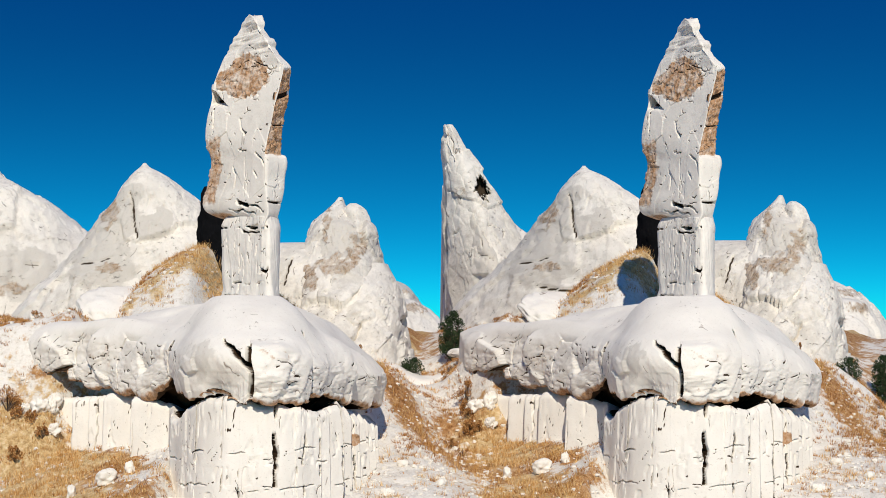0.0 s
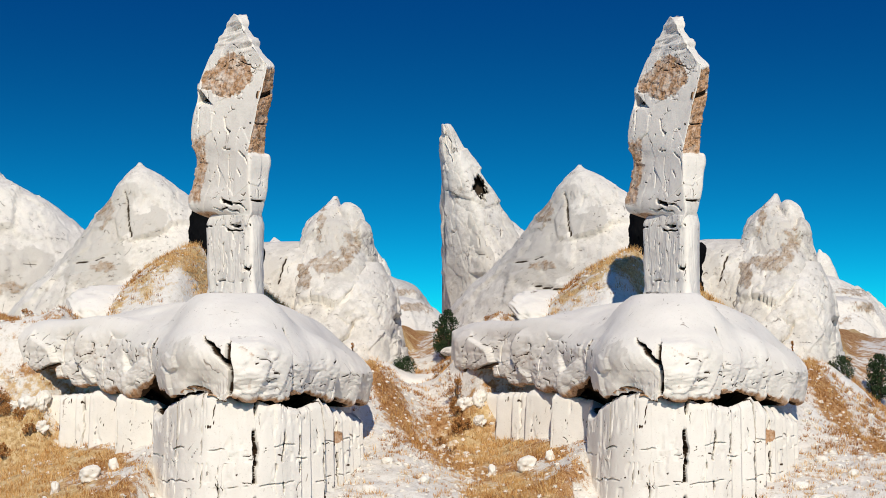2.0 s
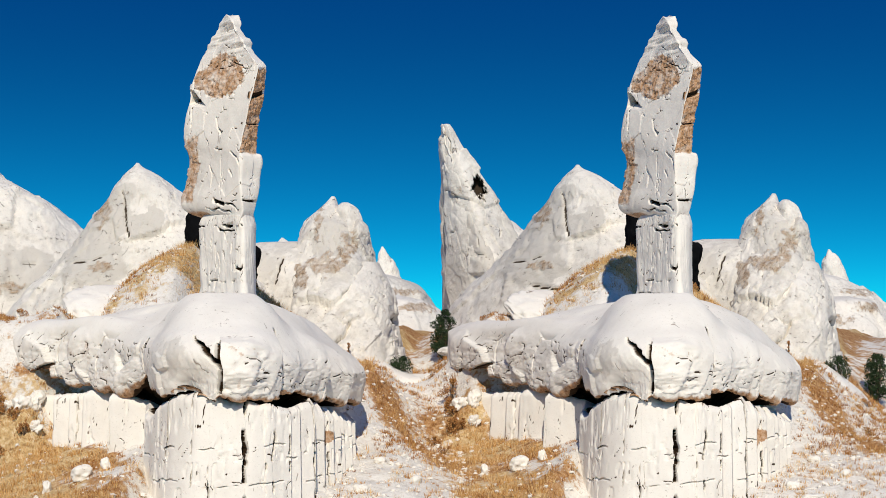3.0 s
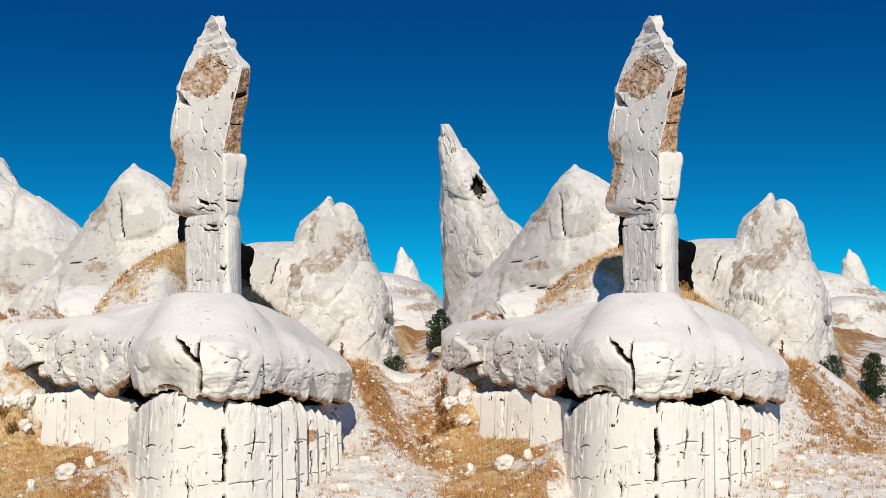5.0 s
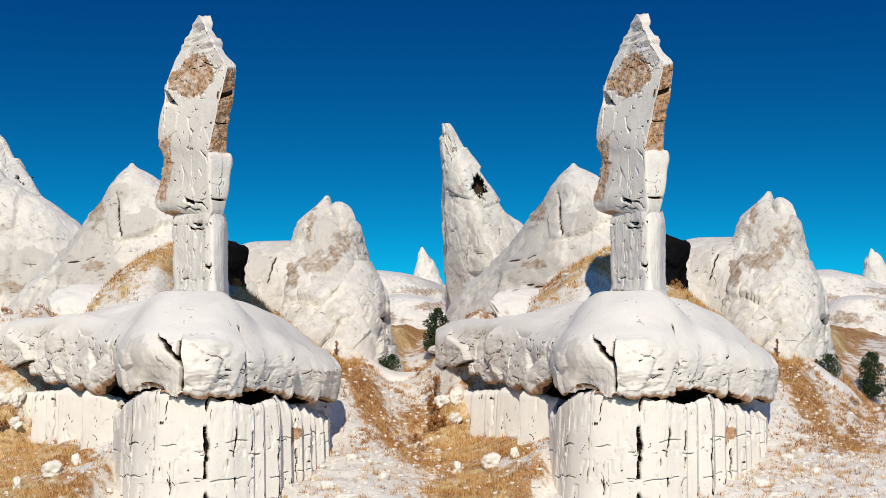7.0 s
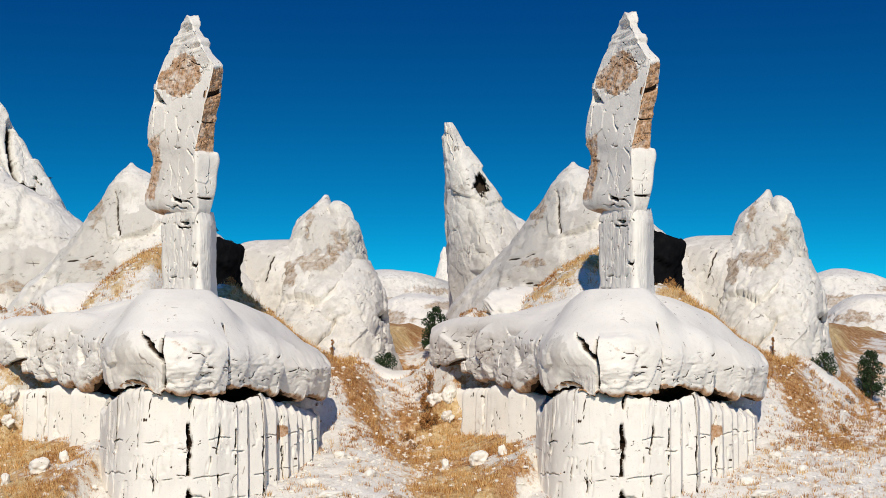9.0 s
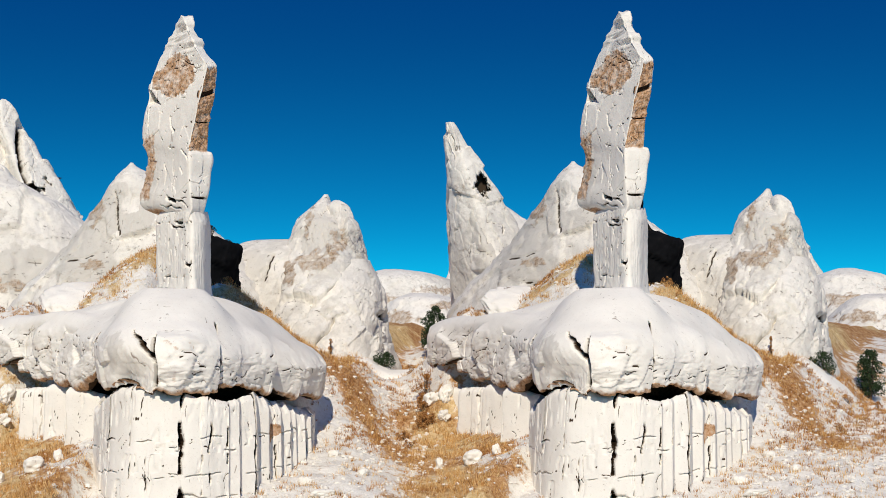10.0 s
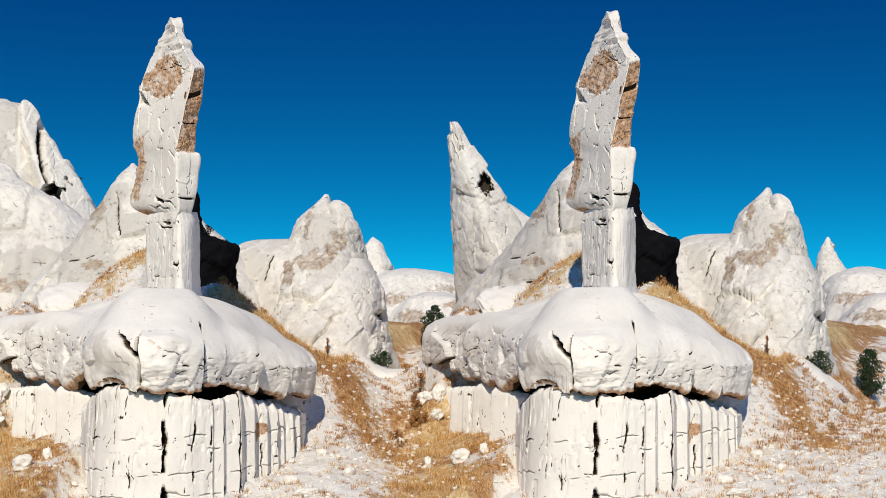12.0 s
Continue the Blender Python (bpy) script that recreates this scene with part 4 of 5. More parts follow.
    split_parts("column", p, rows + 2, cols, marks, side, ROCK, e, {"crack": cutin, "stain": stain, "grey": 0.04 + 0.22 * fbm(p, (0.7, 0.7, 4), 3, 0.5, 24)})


# ---- hills behind ----
CONE = [(4.0, -37.5, -13.2, 110.5, 10.0), (9.56, -35.2, -14.6, 109.5, 7.0), (12.79, -32.32, -16.9, 108.6, 5.2), (14.61, -30.46, -18.14, 108.2, 4.3), (15.91, -29.43, -19.8, 108, 3.6), (17.25, -28.33, -21.05, 107.8, 2.9), (18.07, -27.71, -21.97, 107.6, 2.5), (18.89, -27.18, -22.97, 107.5, 2.0), (19.99, -26.15, -24.69, 107.5, 0.9), (20.28, -25.86, -25.19, 107.5, 0.45), (20.57, -25.66, -25.45, 107.5, 0.15)]
WEST_HILL = [(4.0, -62.0, -27.0, 125, 14.0), (10.81, -58.4, -29.0, 123, 10.0), (14.92, -55.64, -31.89, 121.5, 7.5), (16.99, -53.76, -33.79, 121, 6.0), (18.6, -51.87, -35.45, 120.5, 4.8), (19.98, -50.46, -37.6, 120, 3.5), (20.91, -49.52, -39.5, 120, 2.6), (21.83, -48.58, -40.47, 120, 2.0), (22.76, -47.65, -41.91, 120, 1.2), (24.15, -46.24, -43.85, 120, 0.3)]
PINNACLE = [(3.15, -15.68, -6.05, 108.3, 8.5), (6.34, -15.25, -7.09, 108.8, 7.5), (7.95, -15.27, -7.38, 109.2, 6.6), (10.4, -15.23, -7.8, 109.9, 5.4), (12.05, -15.14, -8.14, 110.4, 4.6), (13.31, -14.92, -8.78, 110.9, 4.0), (14.58, -14.74, -9.28, 111.4, 3.4), (16.29, -14.21, -9.82, 111.9, 2.6), (17.0, -13.6, -11.2, 112.2, 1.9), (17.6, -13.1, -11.7, 112.3, 1.3), (18.0, -12.75, -11.9, 112.5, 0.9), (18.35, -12.5, -12.0, 112.5, 0.5), (18.56, -12.35, -12.1, 112.5, 0.2)]
BLADE = [(4.0, -12.6, -7.6, 109.5, 3.5), (9.0, -12.3, -7.9, 109.5, 2.8), (13.0, -12.1, -9.0, 110.5, 1.9), (15.0, -12.1, -9.5, 110.8, 1.5), (16.4, -12.0, -9.8, 111, 1.2), (17.2, -11.9, -10.05, 111.2, 0.9), (17.75, -11.7, -10.5, 111.2, 0.6), (17.98, -11.4, -10.9, 111.2, 0.25)]
FOOT = [(3.16, -14.57, -5.45, 107.6, 7.0), (6.52, -13.98, -6.56, 108, 5.8), (8.94, -13.33, -7.03, 108.6, 5.0), (10.9, -12.47, -7.5, 109.2, 4.2), (12.29, -11.61, -7.98, 109.8, 3.2), (13.51, -10.63, -8.56, 110.4, 1.8)]
SHOULDER = [(2.96, -21.06, -9.39, 112.4, 8.5), (8.01, -20.25, -9.79, 112.4, 6.5), (11.35, -19.74, -10.1, 112.4, 5.3), (12.96, -19.49, -10.4, 112.4, 4.6), (14.18, -19.19, -10.6, 112.4, 3.6), (14.74, -18.78, -10.8, 112.4, 2.6), (15.04, -18.23, -11.01, 112.4, 1.8), (15.19, -17.62, -11.61, 112.4, 0.8)]
RIDGE = [(4.0, -165.0, -84.0, 265, 40.0), (22.55, -146.75, -88.76, 262, 28.0), (30.59, -138.15, -93.07, 260, 20.0), (36.63, -131.73, -95.27, 258, 15.0), (41.65, -125.32, -97.46, 257, 11.0), (46.67, -118.93, -99.67, 257, 7.0), (49.69, -114.69, -101.85, 257, 4.0), (50.91, -112.56, -103.79, 257, 2.0), (51.69, -109.36, -104.87, 257, 0.8)]
RIDGE_FIN = [(4.0, -98.0, -76.0, 258, 22.0), (21.2, -96.2, -82.8, 256, 14.0), (26.13, -96.32, -84.42, 255, 11.0), (30.6, -97.44, -86.86, 255, 9.0), (34.59, -98.57, -89.2, 255, 7.0), (39.1, -99.7, -92.38, 255, 5.5), (43.12, -100.83, -94.85, 255, 4.2), (46.66, -101.95, -97.11, 255, 3.0), (50.19, -101.81, -99.17, 255, 1.4), (51.1, -100.98, -100.14, 255, 0.5)]
EAST_RIDGE = [(4.0, -24.0, 7.0, 134, 12.0), (12.0, -21.0, 3.6, 133, 8.0), (16.2, -19.0, 1.0, 132, 6.0), (20.5, -17.0, -1.8, 131, 4.0), (23.0, -15.5, -3.4, 130.5, 3.0), (25.0, -14.0, -4.6, 130.3, 2.0), (26.0, -12.0, -5.0, 130, 1.2), (26.4, -11.0, -5.3, 130, 0.6)]
EAST_FIN = [(4.0, -5.2, 8.0, 131, 6.0), (11.92, -5.3, 4.3, 130, 4.0), (16.19, -5.4, 1.5, 129.5, 3.0), (18.58, -5.4, 0.0, 129.3, 2.5), (20.5, -5.4, -1.15, 129.2, 2.0), (22.42, -5.4, -2.35, 129, 1.5), (24.45, -5.4, -3.6, 129, 1.0), (25.8, -5.3, -4.4, 129, 0.6), (26.3, -5.3, -4.75, 129, 0.3)]
FAR = {  # name, label, west sections, east sections
    "far_peak": ("distant pointed white tuff peak", [(5, -70, -40, 552, 16), (23.92, -64.52, -48.12, 548, 9), (28.94, -63.11, -49.74, 547, 7), (32.97, -61.69, -50.95, 546, 5), (38.01, -60.28, -53.38, 546, 3.2), (43.07, -58.86, -56.43, 546, 1), (44.68, -58.2, -57.7, 546, 0.3)],
                 [(5, 86, 114, 552, 16), (23.37, 92.16, 107.64, 548, 9), (28.26, 93.58, 106.01, 547, 7), (32.17, 94.99, 105.13, 546, 5), (37.07, 96.42, 102.93, 546, 3.2), (41.59, 97.65, 100.14, 546, 1), (42.96, 98.4, 98.9, 546, 0.3)]),
    "far_spur": ("distant white tuff spur beside a pinnacle", [(5, -78, -50, 405, 14), (22.72, -72.27, -60.11, 402, 8), (28.7, -70.76, -62.39, 400, 5), (32.45, -69.86, -64.68, 400, 3), (35.9, -68.8, -66.52, 400, 1.2), (37.1, -68.0, -67.5, 400, 0.3)],
                 [(5, 39, 64, 405, 14), (22.01, 44.72, 56.24, 402, 8), (27.72, 46.21, 53.99, 400, 5), (31.3, 47.38, 51.83, 400, 3), (34.59, 48.55, 50.63, 400, 1.2), (35.73, 49.3, 49.8, 400, 0.3)]),
    "far_hill": ("rounded white tuff hill across the valley", [(3, -38, -7, 226, 22), (13.06, -32.79, -13.03, 222, 13), (16.32, -31.14, -15.47, 221, 9), (17.79, -29.48, -18.75, 220, 6), (18.45, -28.24, -21.63, 220, 3.5), (18.78, -27.0, -24.1, 220, 1)],
                 [(3, 26, 56, 226, 22), (12.82, 31.08, 50.19, 222, 13), (15.97, 32.67, 47.23, 221, 9), (17.39, 34.24, 44.21, 220, 6), (18.02, 35.79, 41.55, 220, 3.5), (18.49, 37.34, 39.64, 220, 1)]),
    "near_dome": ("smooth white tuff dome in the side valley", [(3, -26, -5, 196, 16), (10.09, -22.46, -9.0, 192, 9), (12.19, -21.03, -11.11, 191, 6), (13.6, -19.61, -13.22, 190, 3.5), (14.16, -18.2, -15.5, 190, 1.2)],
                  [(3, 28, 49, 196, 16), (9.97, 32.28, 44.78, 192, 9), (12.0, 33.97, 42.86, 191, 6), (13.35, 35.65, 41.58, 190, 3.5), (13.75, 37, 39.6, 190, 1.2)]),
}
FIN_CORNERS = [(-1, 0.2), (-0.5, -0.6), (0.1, -1.0), (1.0, 0.0), (0.5, 0.9), (-0.6, 0.9)]


def build_hill(side, name, label, sections, seed, amp=0.3, size=3.0, rows=120, cols=280, category="rock hill", corners=None, spots=(), greys=(), cracks=(), material=None, parent=None, square=2.1, holes=()):
    size = np.asarray(size, float)
    p = loft_points(sections, rows, cols, square, corners, 14)
    nrm = grid_normals(p, rows, cols, True)
    hw = smooth(sections[-1][0] + 0.1, sections[-1][0] - 2.5, p[:, 2])
    d = amp * (0.5 * fbm(p, size, 4, 0.5, seed) + 0.10 * ridged(p, 0.4 * size, 4, seed + 1)) * (0.12 + 0.88 * hw)
    big, _ = facets(p, 1.1 * size, seed)
    small, rim = facets(p, 0.38 * size, seed + 5)
    d += amp * (0.55 * big + 0.16 * small - 0.12 * rim) * hw
    front = smooth(0.3, -0.2, nrm[:, 1])
    hollow = np.zeros_like(p)
    for deep, q in holes:
        hollow += (front * deep * spot(p, *q))[:, None] * np.array((-0.1, 1.0, 0.12))
    open_cut = np.zeros(len(p))
    for path, width, deep in cracks:
        c = smooth(0.8, 0.5, nrm[:, 1]) * np.clip(1.4 * cut(p, path, 0.8 * width), 0, 1)
        d -= deep * c
        open_cut = np.maximum(open_cut, c)
    zt = sections[-1][0]
    nicks = front * scratches(p[:, 0], p[:, 2], (sections[1][1], sections[1][2], sections[0][0], zt - 0.8), 0 if size.min() >= 8 else 34, 0.5 * float(size.min()), 0.012 * float(size.min()), int(seed), 0.5)
    d -= 0.04 * float(size.min()) * nicks
    # holes are coloured near-black for the shade inside them
    open_cut = np.maximum(np.maximum(open_cut, 0.55 * nicks), np.clip(np.linalg.norm(hollow, axis=1) / (0.35 * float(size.min())), 0, 1))
    p = p + nrm * d[:, None] + hollow
    stain, grey = 0.10 + 0.22 * fbm(p, 0.7 * size, 4, 0.55, seed + 2), 0.30 + 0.34 * fbm(p, 1.6 * size, 3, 0.5, seed + 3)
    for q in spots:
        stain = np.maximum(stain, front * 0.66 * spot(p, *q))
    for q in greys:
        grey = np.maximum(grey, front * 0.85 * spot(p, *q))
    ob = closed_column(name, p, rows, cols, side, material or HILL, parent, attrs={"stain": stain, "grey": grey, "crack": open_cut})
    if parent is not None:
        return ob
    return tagged(ob, label, category)


for side in SIDES:
    build_pillar(side)
    build_ledge(side)
    build_cliff(side)
    build_hill(side, "cone_hill", "pale cone-shaped tuff hill with a dark crack", CONE, 31, 0.28, 3.0,
               spots=[(-27.6, 106, 17.0, 0.9, 6, 1.1), (-27.0, 104, 12.9, 1.2, 6, 0.4)], greys=[(-27.5, 105, 15.0, 3.0, 8, 3.5), (-24.0, 105, 16.0, 1.6, 8, 1.3)],
               cracks=[([(-26.2, 18.3), (-25.8, 17.6), (-25.5, 16.2), (-25.2, 15.0)], 0.07, 0.3), ([(-29.2, 13.3), (-27.8, 13.4), (-26.8, 13.7)], 0.05, 0.2), ([(-27.6, 11.6), (-26.4, 11.3), (-24.5, 11.2)], 0.08, 0.25)])
    build_hill(side, "broad_hill", "broad pale tuff hill with a grey weathered face", WEST_HILL, 41, 0.4, 5.0, rows=110, cols=300,
               greys=[(-42, 116, 16.0, 5.0, 12, 3.2), (-36.5, 116, 13.2, 3.5, 12, 2.6)], spots=[(-38, 115, 12.0, 2.0, 8, 0.6)])
    pin = thing("rock_pinnacle", base_of(side, -12.0, 111.0, 6.0), "pale tuff rock pinnacle with rusty stains", "rock pinnacle", "twin pinnacles")
    build_hill(side, "blade", "", BLADE, 55, 0.25, 1.6, rows=80, cols=160, corners=FIN_CORNERS, parent=pin, spots=[(-10.6, 109, 15.0, 0.6, 6, 1.0)])
    build_hill(side, "foot", "", FOOT, 57, 0.3, 2.2, rows=110, cols=240, parent=pin, cracks=[([(-6.8, 10.7), (-7.15, 9.4), (-6.95, 7.6)], 0.12, 1.0), ([(-9.8, 9.0), (-10.1, 8.2), (-11.0, 7.3)], 0.09, 1.2)])
    build_hill(side, "main_mass", "", PINNACLE, 51, 0.35, 2.6, parent=pin,
               spots=[(-12.9, 109, 16.5, 0.35, 6, 1.6), (-12.0, 107, 13.3, 1.3, 6, 0.9), (-10.5, 108, 14.6, 0.7, 6, 1.2), (-14.0, 107, 12.4, 1.0, 6, 1.0)], greys=[(-11.5, 108, 15.2, 1.9, 6, 1.6)],
               cracks=[([(-8.4, 14.7), (-8.5, 13.0), (-9.2, 11.4), (-9.9, 10.1)], 0.09, 1.2), ([(-9.3, 13.3), (-9.7, 11.9), (-10.4, 10.9)], 0.06, 0.8), ([(-9.8, 9.0), (-10.1, 8.2), (-11.0, 7.3)], 0.09, 1.2), ([(-14.6, 14.4), (-14.7, 12.0)], 0.08, 0.2)])
    build_hill(side, "rock_shoulder", "smooth white tuff shoulder below a pinnacle", SHOULDER, 61, 0.16, (1.6, 1.6, 5.0), square=2.7, greys=[(-17.0, 106, 13.0, 1.2, 6, 1.4)], cracks=[([(-15.2, 13.8), (-15.6, 12.0)], 0.07, 0.35), ([(-17.4, 12.2), (-17.5, 11.2)], 0.07, 0.3)])

ridge = thing("far_ridge", (-110.0, 257.0, 8.0), "tall grey-white tuff ridge with jagged top", "rock ridge", "twin ridges")
build_hill("west", "crest", "", RIDGE, 71, 1.6, 14.0, greys=[(-118, 250, 38, 25, 40, 14)], parent=ridge)
build_hill("west", "fin", "", RIDGE_FIN, 75, 0.6, 9.0, rows=240, cols=420, holes=[(13.0, (-92.9, 248, 33.6, 1.7, 9, 2.7))], corners=FIN_CORNERS, cracks=[([(-97.3, 47.0), (-96.4, 43), (-94.6, 38), (-93.5, 36)], 0.35, 2.5)], parent=ridge)


def squeezed(sections):
    """Sections cut off at the seam, near the middle of the camera's view."""
    out = []
    for z, xl, xr, yc, hd in sections:
        lim = float(seam_x(np.array(yc)))
        out.append((z, max(xl, lim), max(xr, lim + 0.3), yc, hd))
    return out


# this ridge's depth is chosen so its cut edge stays at the view's middle
ridge = thing("far_ridge", (-3.0, 132.0, 8.0), "tall grey-white tuff ridge with jagged top", "rock ridge", "twin ridges")
build_hill("west", "crest", "", squeezed(EAST_RIDGE), 72, 0.5, 5.0, greys=[(-3, 128, 20, 6, 20, 6)], corners=FIN_CORNERS, parent=ridge)
build_hill("west", "fin", "", EAST_FIN, 74, 0.25, 4.0, rows=200, cols=360, corners=FIN_CORNERS, holes=[(1.6, (-2.3, 127.5, 20.8, 0.5, 6, 0.95))], parent=ridge)
for n, (name, (label, west, east)) in enumerate(FAR.items()):
    for k, form in enumerate((west, east)):
        x, z, y, w = (form[1][1] + form[1][2]) / 2, form[1][0], form[1][3] - form[1][4], form[1][2] - form[1][1]
        build_hill("west", name, label, form, 81 + n + 10 * k, 0.7, 8.0, rows=70, cols=160, spots=[(x - 0.2 * w, y, z + 1.0, 0.22 * w, 20, 0.9), (x + 0.25 * w, y, z + 2.5, 0.2 * w, 20, 0.7)])


# ---- loose rocks and bare outcrops ----
def ball(rows, cols):
    th = np.linspace(0.0, np.pi, rows)
    ph = np.linspace(0, 2 * np.pi, cols, endpoint=False)
    return np.stack([np.outer(np.sin(th), np.cos(ph)), np.outer(np.sin(th), np.sin(ph)), np.outer(-np.cos(th), np.ones(cols))], -1).reshape(-1, 3)


def stone(side, x, y, sx, sy, sz, turn, seed, name="boulder_stone", label="white tuff boulder lying in dried grass", category="boulder", sink=0.35, lift=None, rough=0.25, rows=26, cols=40, tilt=(0, 0)):
    """A worn block of tuff, partly sunk into the ground at the western place (x, y)."""
    q = SIDES[side](np.array([[x, y, 5.0]]))[0]
    gz = float(ground_z(q[0], q[1])[0]) if lift is None else lift
    b = ball(rows, cols)
    k = (np.abs(b)**3).sum(1)**(-1 / 3)
    p = b * (0.35 + 0.65 * k)[:, None]
    p = p * (1 + rough * fbm(p, 1.0, 4, 0.55, seed) + 0.5 * rough * ridged(p, 0.6, 2, seed + 1))[:, None] * [sx, sy, sz]
    m = np.array(Euler((radians(tilt[0]), radians(tilt[1]), radians(turn))).to_matrix())
    p = p @ m.T + [q[0], q[1], gz + sz * (1 - 2 * sink)]
    tris = grid_faces(rows, cols, True)
    f = np.vstack([tris[:, [0, 1, 2]], tris[:, [0, 2, 3]]])
    ob = mesh_object(name, p, f, ROCK, attrs={"stain": np.full(len(p), 0.05), "grey": 0.1 + 0.3 * fbm(p, 0.8, 3, 0.5, seed), "crack": np.zeros(len(p))})
    return tagged(ob, label, category, "loose boulders" if name == "boulder_stone" else "")


def bare_slab(side, x, y, long, wide, turn, label):
    """A smooth sheet of bare rock that lies on the slope and follows it, with a rounded rim."""
    rows, cols = 26, 72
    k = np.linspace(0.0, 1.0, rows)
    a = np.linspace(0, 2 * np.pi, cols, endpoint=False)
    edge = 1 + 0.10 * np.sin(3 * a + 1.0) + 0.06 * np.sin(7 * a)
    u, v = np.outer(k, long * edge * np.cos(a)).ravel(), np.outer(k, wide * edge * np.sin(a)).ravel()
    c, s_ = math.cos(radians(turn)), math.sin(radians(turn))
    q = SIDES[side](np.stack([x + c * u - s_ * v, y + s_ * u + c * v, np.full(len(u), 5.0)], 1))
    soft = [0.25 * sum(ground_z(q[:, 0] + dx, q[:, 1] + dy) for dx, dy in ((1, 0), (-1, 0), (0, 1), (0, -1)))][0]
    h = np.repeat(0.34 - 0.55 * k**5, cols)
    p = np.stack([q[:, 0], q[:, 1], soft + h], 1)
    f = grid_faces(rows, cols, True)
    ob = mesh_object("bare_outcrop", p, np.vstack([f[:, [0, 2, 1]], f[:, [0, 3, 2]]]), ROCK, attrs={"stain": np.zeros(len(p)), "grey": 0.1 * fbm(p, 1.5, 3, 0.5, 21), "crack": np.zeros(len(p))})
    return tagged(ob, label, "rock outcrop")


STONES = [(-19.2, 75.2, 0.46, 0.42, 0.42, 20, 1), (-18.3, 76.2, 0.2, 0.2, 0.36, 60, 2), (-20.8, 74.7, 0.2, 0.22, 0.34, 10, 3), 
          (-24.3, 83.0, 0.3, 0.26, 0.26, 30, 6), (-25.2, 83.6, 0.36, 0.3, 0.42, 15, 9), (-26.2, 83.9, 0.36, 0.3, 0.3, 45, 10), (-24.6, 83.9, 0.34, 0.3, 0.5, 0, 11),
          (-5.6, 77.0, 0.35, 0.3, 0.22, 0, 12), (-4.2, 75.0, 0.55, 0.4, 0.22, 30, 13), (-3.0, 79.0, 0.3, 0.25, 0.2, 50, 14), (-5.2, 82.2, 0.28, 0.25, 0.2, 0, 15), (-27.0, 88.5, 0.4, 0.35, 0.3, 0, 16)]
for side in SIDES:
    for x, y, sx, sy, sz, turn, seed in STONES:
        stone(side, x, y, sx, sy, sz, turn, seed, rough=0.5 if x < -23 else 0.25, sink=0.3)
    bare_slab(side, -6.0, 103.7, 2.7, 1.9, 38, "smooth bare white tuff outcrop on a grassy slope")
    stone(side, -22.8, 91.0, 2.3, 1.9, 0.7, 30, 22, "bare_outcrop", "smooth white tuff hump among dry grass", "rock outcrop", 0.80, rough=0.12, rows=50, cols=80, tilt=(30, 0))
    stone(side, -2.6, 107.5, 1.6, 0.9, 0.35, -40, 24, "bare_outcrop", "flat white tuff slab in rusty scrub", "rock outcrop", 0.45, rough=0.12, rows=30, cols=50)


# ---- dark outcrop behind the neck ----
# the outcrop's deep shade is put into a near-black base colour
def shaded_rock():
    m, n, l = nodes_of("rock_shade_black")
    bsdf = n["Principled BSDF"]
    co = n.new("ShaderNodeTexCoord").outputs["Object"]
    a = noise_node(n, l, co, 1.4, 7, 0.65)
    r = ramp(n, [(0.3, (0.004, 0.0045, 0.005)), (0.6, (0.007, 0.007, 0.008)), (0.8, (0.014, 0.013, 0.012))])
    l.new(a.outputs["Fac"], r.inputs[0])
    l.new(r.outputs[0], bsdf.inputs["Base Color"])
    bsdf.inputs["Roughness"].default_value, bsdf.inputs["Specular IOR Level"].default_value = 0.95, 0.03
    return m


SHADE_BLACK = shaded_rock()
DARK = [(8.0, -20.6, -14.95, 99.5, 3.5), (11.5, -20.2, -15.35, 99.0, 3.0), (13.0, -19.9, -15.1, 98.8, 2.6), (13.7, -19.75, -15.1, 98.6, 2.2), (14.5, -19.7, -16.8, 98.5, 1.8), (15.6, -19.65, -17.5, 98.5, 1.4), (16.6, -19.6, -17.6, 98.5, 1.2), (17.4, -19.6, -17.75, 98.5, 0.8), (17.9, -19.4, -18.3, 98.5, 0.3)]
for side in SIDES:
    build_hill(side, "dark_outcrop", "rock outcrop in the saddle, its deep shade painted near-black", DARK, 65, 0.2, 1.4, rows=70, cols=140, material=SHADE_BLACK, category="rock outcrop")


# ---- plants ----
def plant_material(name, dark, mid, light):
    m, n, l = nodes_of(name)
    bsdf = n["Principled BSDF"]
    geo = n.new("ShaderNodeNewGeometry")
    r = ramp(n, [(0.0, dark), (0.5, mid), (1.0, light)])
    l.new(geo.outputs["Random Per Island"], r.inputs[0])
    l.new(r.outputs[0], bsdf.inputs["Base Color"])
    bsdf.inputs["Roughness"].default_value, bsdf.inputs["Specular IOR Level"].default_value = 0.9, 0.1
    return m


STRAW = plant_material("straw", (0.38, 0.18, 0.05), (0.66, 0.38, 0.13), (0.84, 0.63, 0.34))
RUST = plant_material("rusty_stems", (0.15, 0.055, 0.015), (0.42, 0.19, 0.06), (0.66, 0.38, 0.15))
GREEN = plant_material("dark_needles", (0.012, 0.022, 0.012), (0.03, 0.055, 0.022), (0.07, 0.10, 0.045))
TWIG = plant_material("dead_twigs", (0.01, 0.012, 0.012), (0.025, 0.025, 0.02), (0.06, 0.05, 0.04))
BARK = plant_material("bark", (0.05, 0.035, 0.025), (0.09, 0.065, 0.045), (0.14, 0.10, 0.07))
rng = np.random.default_rng(7)


